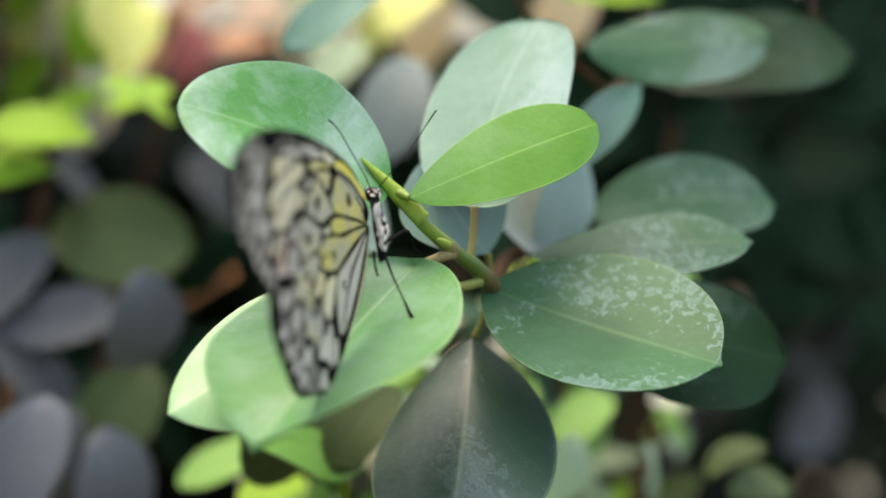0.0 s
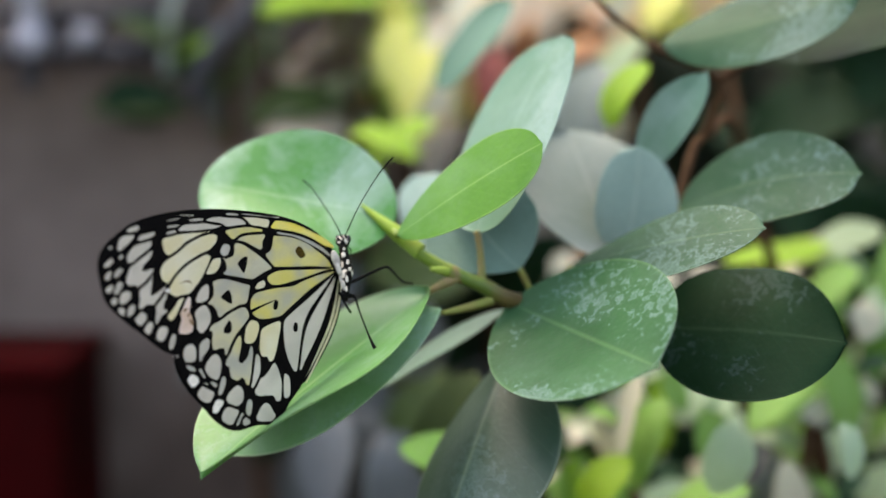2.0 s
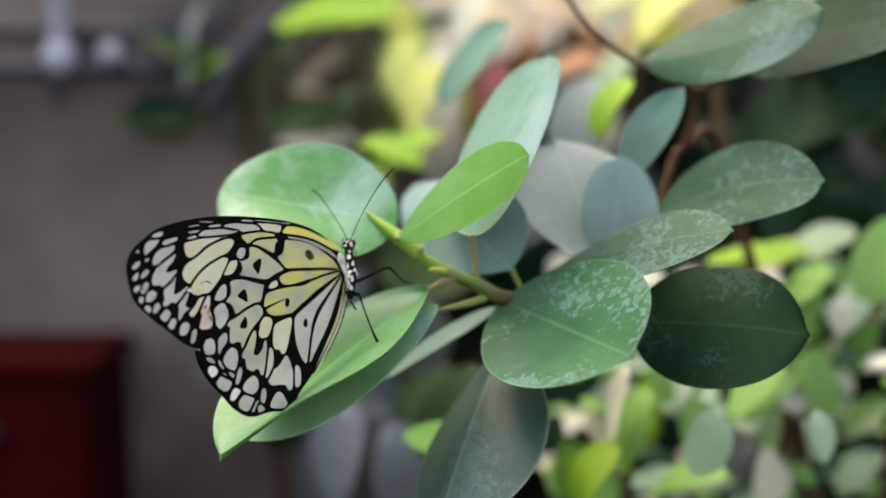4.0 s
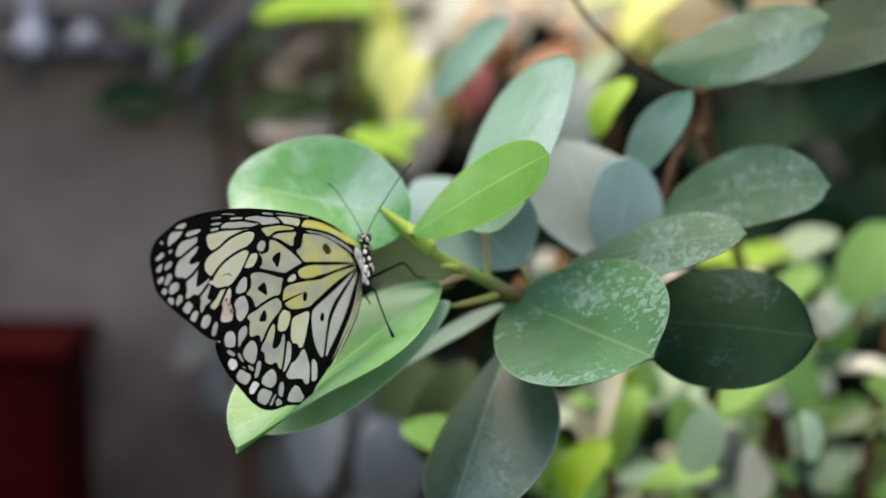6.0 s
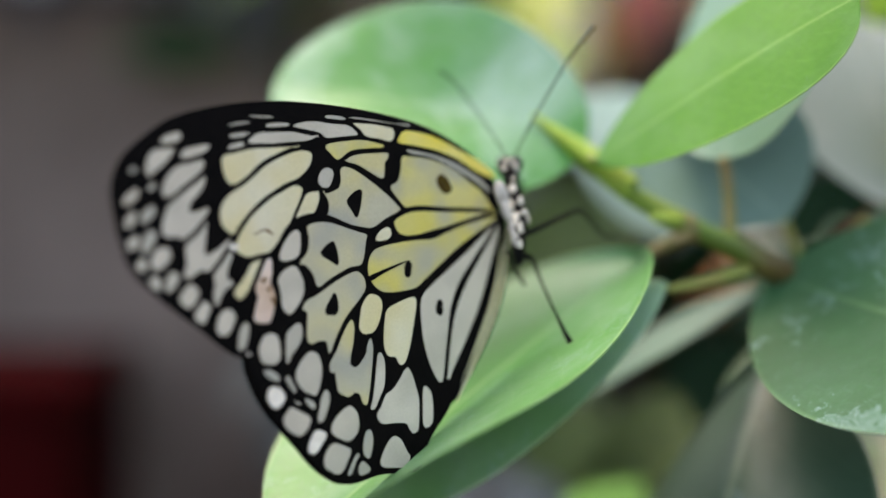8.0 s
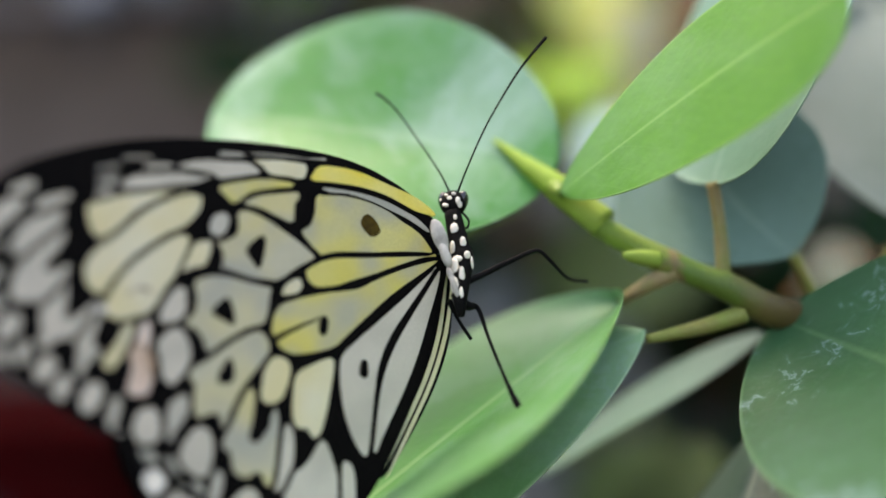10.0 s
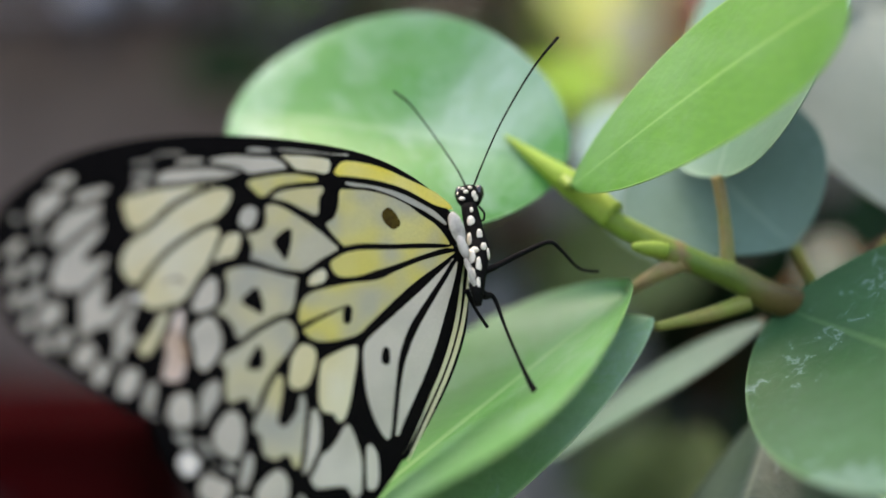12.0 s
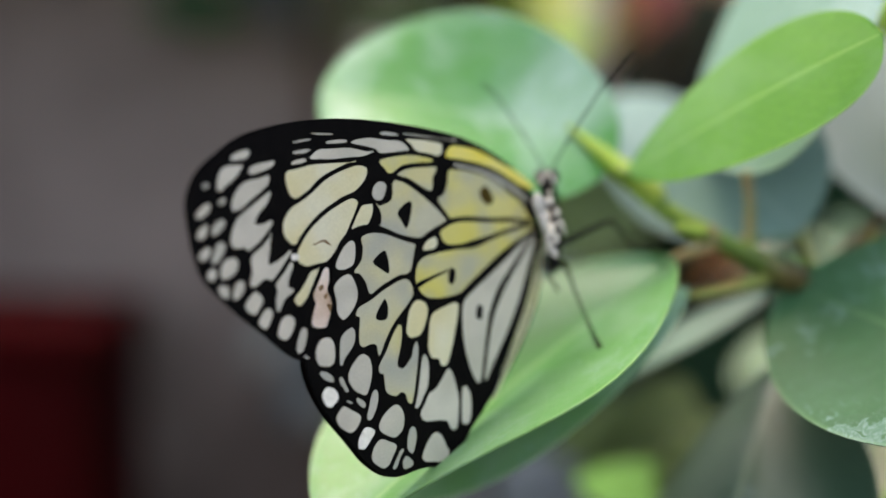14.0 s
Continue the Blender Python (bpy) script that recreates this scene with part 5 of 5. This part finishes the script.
for at, size, material, turn in [
        ((0.015, 0.355, 1.283), 0.050, YELLOW, 95), ((0.002, 0.326, 1.300), 0.046, YELLOW, 95), ((0.016, 0.340, 1.272), 0.040, CREAM, 80),
        ((-0.028, 0.245, 1.245), 0.040, LIME, 10), ((-0.036, 0.249, 1.228), 0.034, LIME, 20), ((-0.001, 0.210, 1.265), 0.028, LIME, 160),
        ((-0.030, 0.345, 1.333), 0.056, LIME, 5), ((0.128, 0.350, 1.325), 0.046, CREAM, 60), ((0.089, 0.350, 1.303), 0.040, ORANGE, 20),
        ((0.046, 0.355, 1.289), 0.036, ORANGE, 70), ((0.106, 0.265, 1.295), 0.034, SAGE, 50), ((0.032, 0.350, 1.330), 0.046, CREAM, 10),
        ((0.064, 0.348, 1.312), 0.036, ORANGE, 60), ((0.046, 0.295, 1.292), 0.026, RED, 80), ((0.085, 0.330, 1.185), 0.030, ORANGE, 40),
        ((0.190, 0.220, 1.336), 0.040, CREAM, 70), ((0.181, 0.168, 1.342), 0.036, LIME, 10), ((0.132, 0.249, 1.327), 0.036, YELLOW, 45),
        ((0.097, 0.112, 1.289), 0.024, LIME, 60), ((-0.110, 0.345, 1.307), 0.034, OLIVE, 130), ((0.120, 0.30, 1.340), 0.044, YELLOW, 20),
        ((0.160, 0.30, 1.330), 0.044, CREAM, 100), ((0.060, 0.34, 1.345), 0.046, CREAM, 150), ((0.000, 0.345, 1.345), 0.046, OLIVE, 20),
        ((0.007, 0.374, 1.298), 0.042, WHITISH, 80), ((-0.006, 0.369, 1.268), 0.033, LIME, 60), ((0.029, 0.378, 1.294), 0.027, WHITISH, 50), ((0.106, 0.388, 1.265), 0.033, WHITISH, 100), ((-0.012, 0.371, 1.291), 0.029, YELLOW, 60),
        ((0.011, 0.262, 1.290), 0.034, YELLOW, 70), ((0.004, 0.272, 1.302), 0.034, YELLOW, 95), ((0.007, 0.232, 1.2675), 0.026, LIME, 30), ((0.016, 0.270, 1.302), 0.026, WHITISH, 60),
        ((0.002, 0.288, 1.318), 0.041, YELLOW, 95), ((0.006, 0.294, 1.298), 0.039, LIME, 80), ((0.013, 0.299, 1.276), 0.042, WHITISH, 70),
        ((0.017, 0.280, 1.263), 0.025, CREAM, 60), ((-0.033, 0.298, 1.332), 0.061, LIME, 8), ((-0.013, 0.306, 1.328), 0.045, LIME, 165),
        ((0.036, 0.290, 1.330), 0.029, WHITISH, 60), ((0.112, 0.298, 1.333), 0.029, WHITISH, 70), ((0.140, 0.304, 1.321), 0.026, YELLOW, 80),
        ((0.075, 0.290, 1.330), 0.025, CREAM, 150), ((-0.004, 0.288, 1.259), 0.029, LIME, 40),
        ((-0.061, 0.334, 1.311), 0.032, GREYED, 60), ((-0.043, 0.357, 1.306), 0.040, SAND, 20), ((-0.052, 0.379, 1.289), 0.037, SAND, 160),
        ((-0.064, 0.340, 1.271), 0.046, OLIVE, 10), ((-0.036, 0.366, 1.279), 0.044, SAGE, 30), ((-0.050, 0.328, 1.265), 0.039, SAND, 0),
        ((-0.031, 0.359, 1.318), 0.033, SAND, 120), ((-0.002, 0.381, 1.302), 0.048, YELLOW, 100), ((0.011, 0.341, 1.274), 0.039, WHITISH, 80),
        ((-0.006, 0.370, 1.312), 0.040, LIME, 60), ((-0.035, 0.337, 1.330), 0.060, LIME, 10), ((-0.010, 0.361, 1.333), 0.040, LIME, 170),
        ((0.034, 0.385, 1.330), 0.026, WHITISH, 60), ((0.014, 0.348, 1.327), 0.025, GREEN, 30), ((0.066, 0.370, 1.310), 0.021, ORANGE, 80),
        ((0.114, 0.337, 1.333), 0.028, WHITISH, 70), ((0.103, 0.359, 1.323), 0.018, ORANGE, 20), ((0.150, 0.383, 1.320), 0.026, YELLOW, 80),
        ((0.077, 0.348, 1.331), 0.029, ORANGE, 150), ((0.045, 0.372, 1.323), 0.026, CREAM, 40), ((0.130, 0.337, 1.334), 0.039, LIME, 5),
        ((0.045, 0.355, 1.287), 0.022, RED, 80), ((-0.019, 0.376, 1.264), 0.037, SAGE, 150), ((0.020, 0.338, 1.254), 0.032, SAND, 60),
        ((0.028, 0.368, 1.299), 0.029, SAGE, 70)]:
    bush_leaf(sunlit_croton, at, size * 1.15, material, turn, 1.9)

# its mint and whitish leaves have strong light put into their colour
bright_shrub = shrub("shrub", (0.17, 0.20, 0.0), "low shrub with small bright green glossy leaves, some painted whitish as lit", [(0.10, 0.12, 1.16), (0.17, 0.13, 1.16), (0.22, 0.13, 1.20), (0.15, 0.15, 1.22)])
for at, size, material, turn in [
        ((0.096, 0.090, 1.172), 0.036, WHITISH, 78), ((0.104, 0.094, 1.160), 0.040, SPRING, 70), ((0.088, 0.092, 1.143), 0.036, LIME, 60), ((0.176, 0.122, 1.147), 0.028, MINT, 100),
        ((0.219, 0.121, 1.140), 0.036, OLIVE, 60), ((0.124, 0.091, 1.139), 0.036, SPRING, 20), ((0.153, 0.150, 1.131), 0.034, GREYED, 70),
        ((0.164, 0.135, 1.166), 0.034, SPRING, 40), ((0.183, 0.135, 1.168), 0.036, SPRING, 100), ((0.125, 0.136, 1.168), 0.024, MINT, 50),
        ((0.152, 0.143, 1.224), 0.032, LIME, 10), ((0.190, 0.164, 1.225), 0.036, SAGE, 25), ((0.212, 0.143, 1.221), 0.044, SPRING, 60),
        ((0.027, 0.072, 1.161), 0.036, YOUNG, -15), ((0.043, 0.063, 1.173), 0.036, OLIVE, 60), ((0.036, 0.157, 1.136), 0.036, SPRING, 30),
        ((0.041, 0.120, 1.137), 0.030, LIME, 20), ((0.128, 0.072, 1.161), 0.030, MINT, 80), ((0.151, 0.094, 1.176), 0.032, SPRING, 45),
        ((0.173, 0.081, 1.161), 0.022, MINT, 100), ((0.202, 0.066, 1.170), 0.026, OLIVE, 40), ((0.211, 0.060, 1.161), 0.030, OLIVE, 10),
        ((0.099, 0.140, 1.156), 0.039, WHITISH, 80), ((0.115, 0.164, 1.154), 0.044, LIME, 75), ((0.132, 0.188, 1.153), 0.021, WHITISH, 60),
        ((0.182, 0.149, 1.139), 0.029, MINT, 80), ((0.190, 0.171, 1.119), 0.021, WHITISH, 10), ((0.092, 0.135, 1.123), 0.036, YOUNG, 30),
        ((0.177, 0.164, 1.154), 0.038, SPRING, 20), ((0.200, 0.188, 1.156), 0.033, SPRING, 110), ((0.137, 0.152, 1.155), 0.026, SPRING, 60),
        ((0.164, 0.171, 1.123), 0.032, GREYED, 70), ((0.131, 0.136, 1.127), 0.042, SAGE, 10), ((0.177, 0.172, 1.216), 0.038, SAND, 30),
        ((0.203, 0.195, 1.203), 0.033, SPRING, 140), ((0.169, 0.161, 1.220), 0.031, LIME, 20), ((0.231, 0.171, 1.119), 0.038, LIME, 60),
        ((0.148, 0.138, 1.140), 0.025, SLATE, 45), ((0.215, 0.162, 1.144), 0.032, SAGE, 30), ((0.213, 0.191, 1.174), 0.033, YOUNG, 70),
        ((0.222, 0.157, 1.196), 0.034, OLIVE, 20), ((0.159, 0.173, 1.135), 0.024, LIME, 10), ((0.077, 0.137, 1.133), 0.025, LIME, 100)]:
    bush_leaf(bright_shrub, at, size * 0.95, material, turn, 1.9)
for k in range(230):
    bush_leaf(bright_shrub, (rng.uniform(0.07, 0.232), rng.uniform(0.12, 0.22), rng.uniform(1.06, 1.215)), rng.uniform(0.013, 0.027), (SPRING, MINT, MINT, SPRING, WHITISH, GREEN, SPRING, WHITISH)[rng.randrange(8)], None, 1.5)

# the shade inside this shrub is painted: its leaves are nearly black
dark_shrub = shrub("shrub", (0.30, 0.26, 0.0), "dense shrub, shade put into its near-black green leaves", [(0.15, 0.22, 1.30), (0.25, 0.20, 1.30), (0.33, 0.25, 1.35), (0.20, 0.28, 1.2)])
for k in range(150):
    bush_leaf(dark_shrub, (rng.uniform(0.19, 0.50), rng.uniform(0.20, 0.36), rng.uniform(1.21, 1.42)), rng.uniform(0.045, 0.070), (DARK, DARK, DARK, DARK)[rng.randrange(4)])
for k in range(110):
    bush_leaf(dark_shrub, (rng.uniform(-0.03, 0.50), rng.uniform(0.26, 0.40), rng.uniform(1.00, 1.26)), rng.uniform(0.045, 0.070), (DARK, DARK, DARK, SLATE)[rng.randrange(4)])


# added hedge closes the view behind the shrubs; shade is in its near-black colour
HEDGE = plain("hedge_shade", (0.003, 0.008, 0.003), (0.011, 0.022, 0.007), 14.0, 0.6, 0.15)


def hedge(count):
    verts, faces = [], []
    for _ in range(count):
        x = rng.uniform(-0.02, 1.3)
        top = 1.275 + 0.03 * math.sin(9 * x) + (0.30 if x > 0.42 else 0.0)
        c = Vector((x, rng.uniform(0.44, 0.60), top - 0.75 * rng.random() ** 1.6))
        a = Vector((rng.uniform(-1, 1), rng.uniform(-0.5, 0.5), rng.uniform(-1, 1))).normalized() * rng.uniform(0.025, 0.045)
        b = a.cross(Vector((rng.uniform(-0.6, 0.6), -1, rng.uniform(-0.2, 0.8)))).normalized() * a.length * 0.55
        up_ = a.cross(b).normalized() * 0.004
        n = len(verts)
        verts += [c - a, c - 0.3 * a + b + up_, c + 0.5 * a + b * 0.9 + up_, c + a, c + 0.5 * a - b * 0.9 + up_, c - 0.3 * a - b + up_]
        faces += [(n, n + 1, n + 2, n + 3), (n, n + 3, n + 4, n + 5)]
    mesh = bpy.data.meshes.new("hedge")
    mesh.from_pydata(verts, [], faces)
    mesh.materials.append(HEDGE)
    return tagged(new("hedge", mesh), "dense hedge added behind, shade put into its near-black green", "hedge", kind="stuff")


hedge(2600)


# leaves added overhead, mostly out of view, to shade what is below
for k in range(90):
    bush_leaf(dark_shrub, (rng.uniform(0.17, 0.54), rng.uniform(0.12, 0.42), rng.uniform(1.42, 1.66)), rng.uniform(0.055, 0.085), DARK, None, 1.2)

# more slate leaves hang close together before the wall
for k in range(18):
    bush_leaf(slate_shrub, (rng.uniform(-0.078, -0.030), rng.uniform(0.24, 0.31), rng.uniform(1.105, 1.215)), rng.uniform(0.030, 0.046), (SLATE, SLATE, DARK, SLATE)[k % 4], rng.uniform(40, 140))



def motions():
    """The butterfly turns a little on its feet and its near fore wing settles on the hind wing between 6.0 and 6.7 s; the focus is pulled."""
    rest = Matrix.Translation(-butterfly.location) @ WING
    rows = [(t, rest @ Matrix.Rotation(radians(a), 4, "Z")) for t, a in ((0.0, -1.4), (5.9, -1.4), (6.6, 0.0), (14.0, 0.0))]
    walk(fore_near, rows)
    x, y, z = butterfly.location
    walk(butterfly, [(t, pose(x, y, z, 0, 0, -a)) for t, a in ((0.0, 1.0), (0.4, 2.6), (1.0, 3.0), (5.9, 3.2), (6.6, 0.0), (14.0, 0.0))])
    walk(focus, [(t, pose(x, y, z)) for t, x, y, z in FOCUS])


motions()
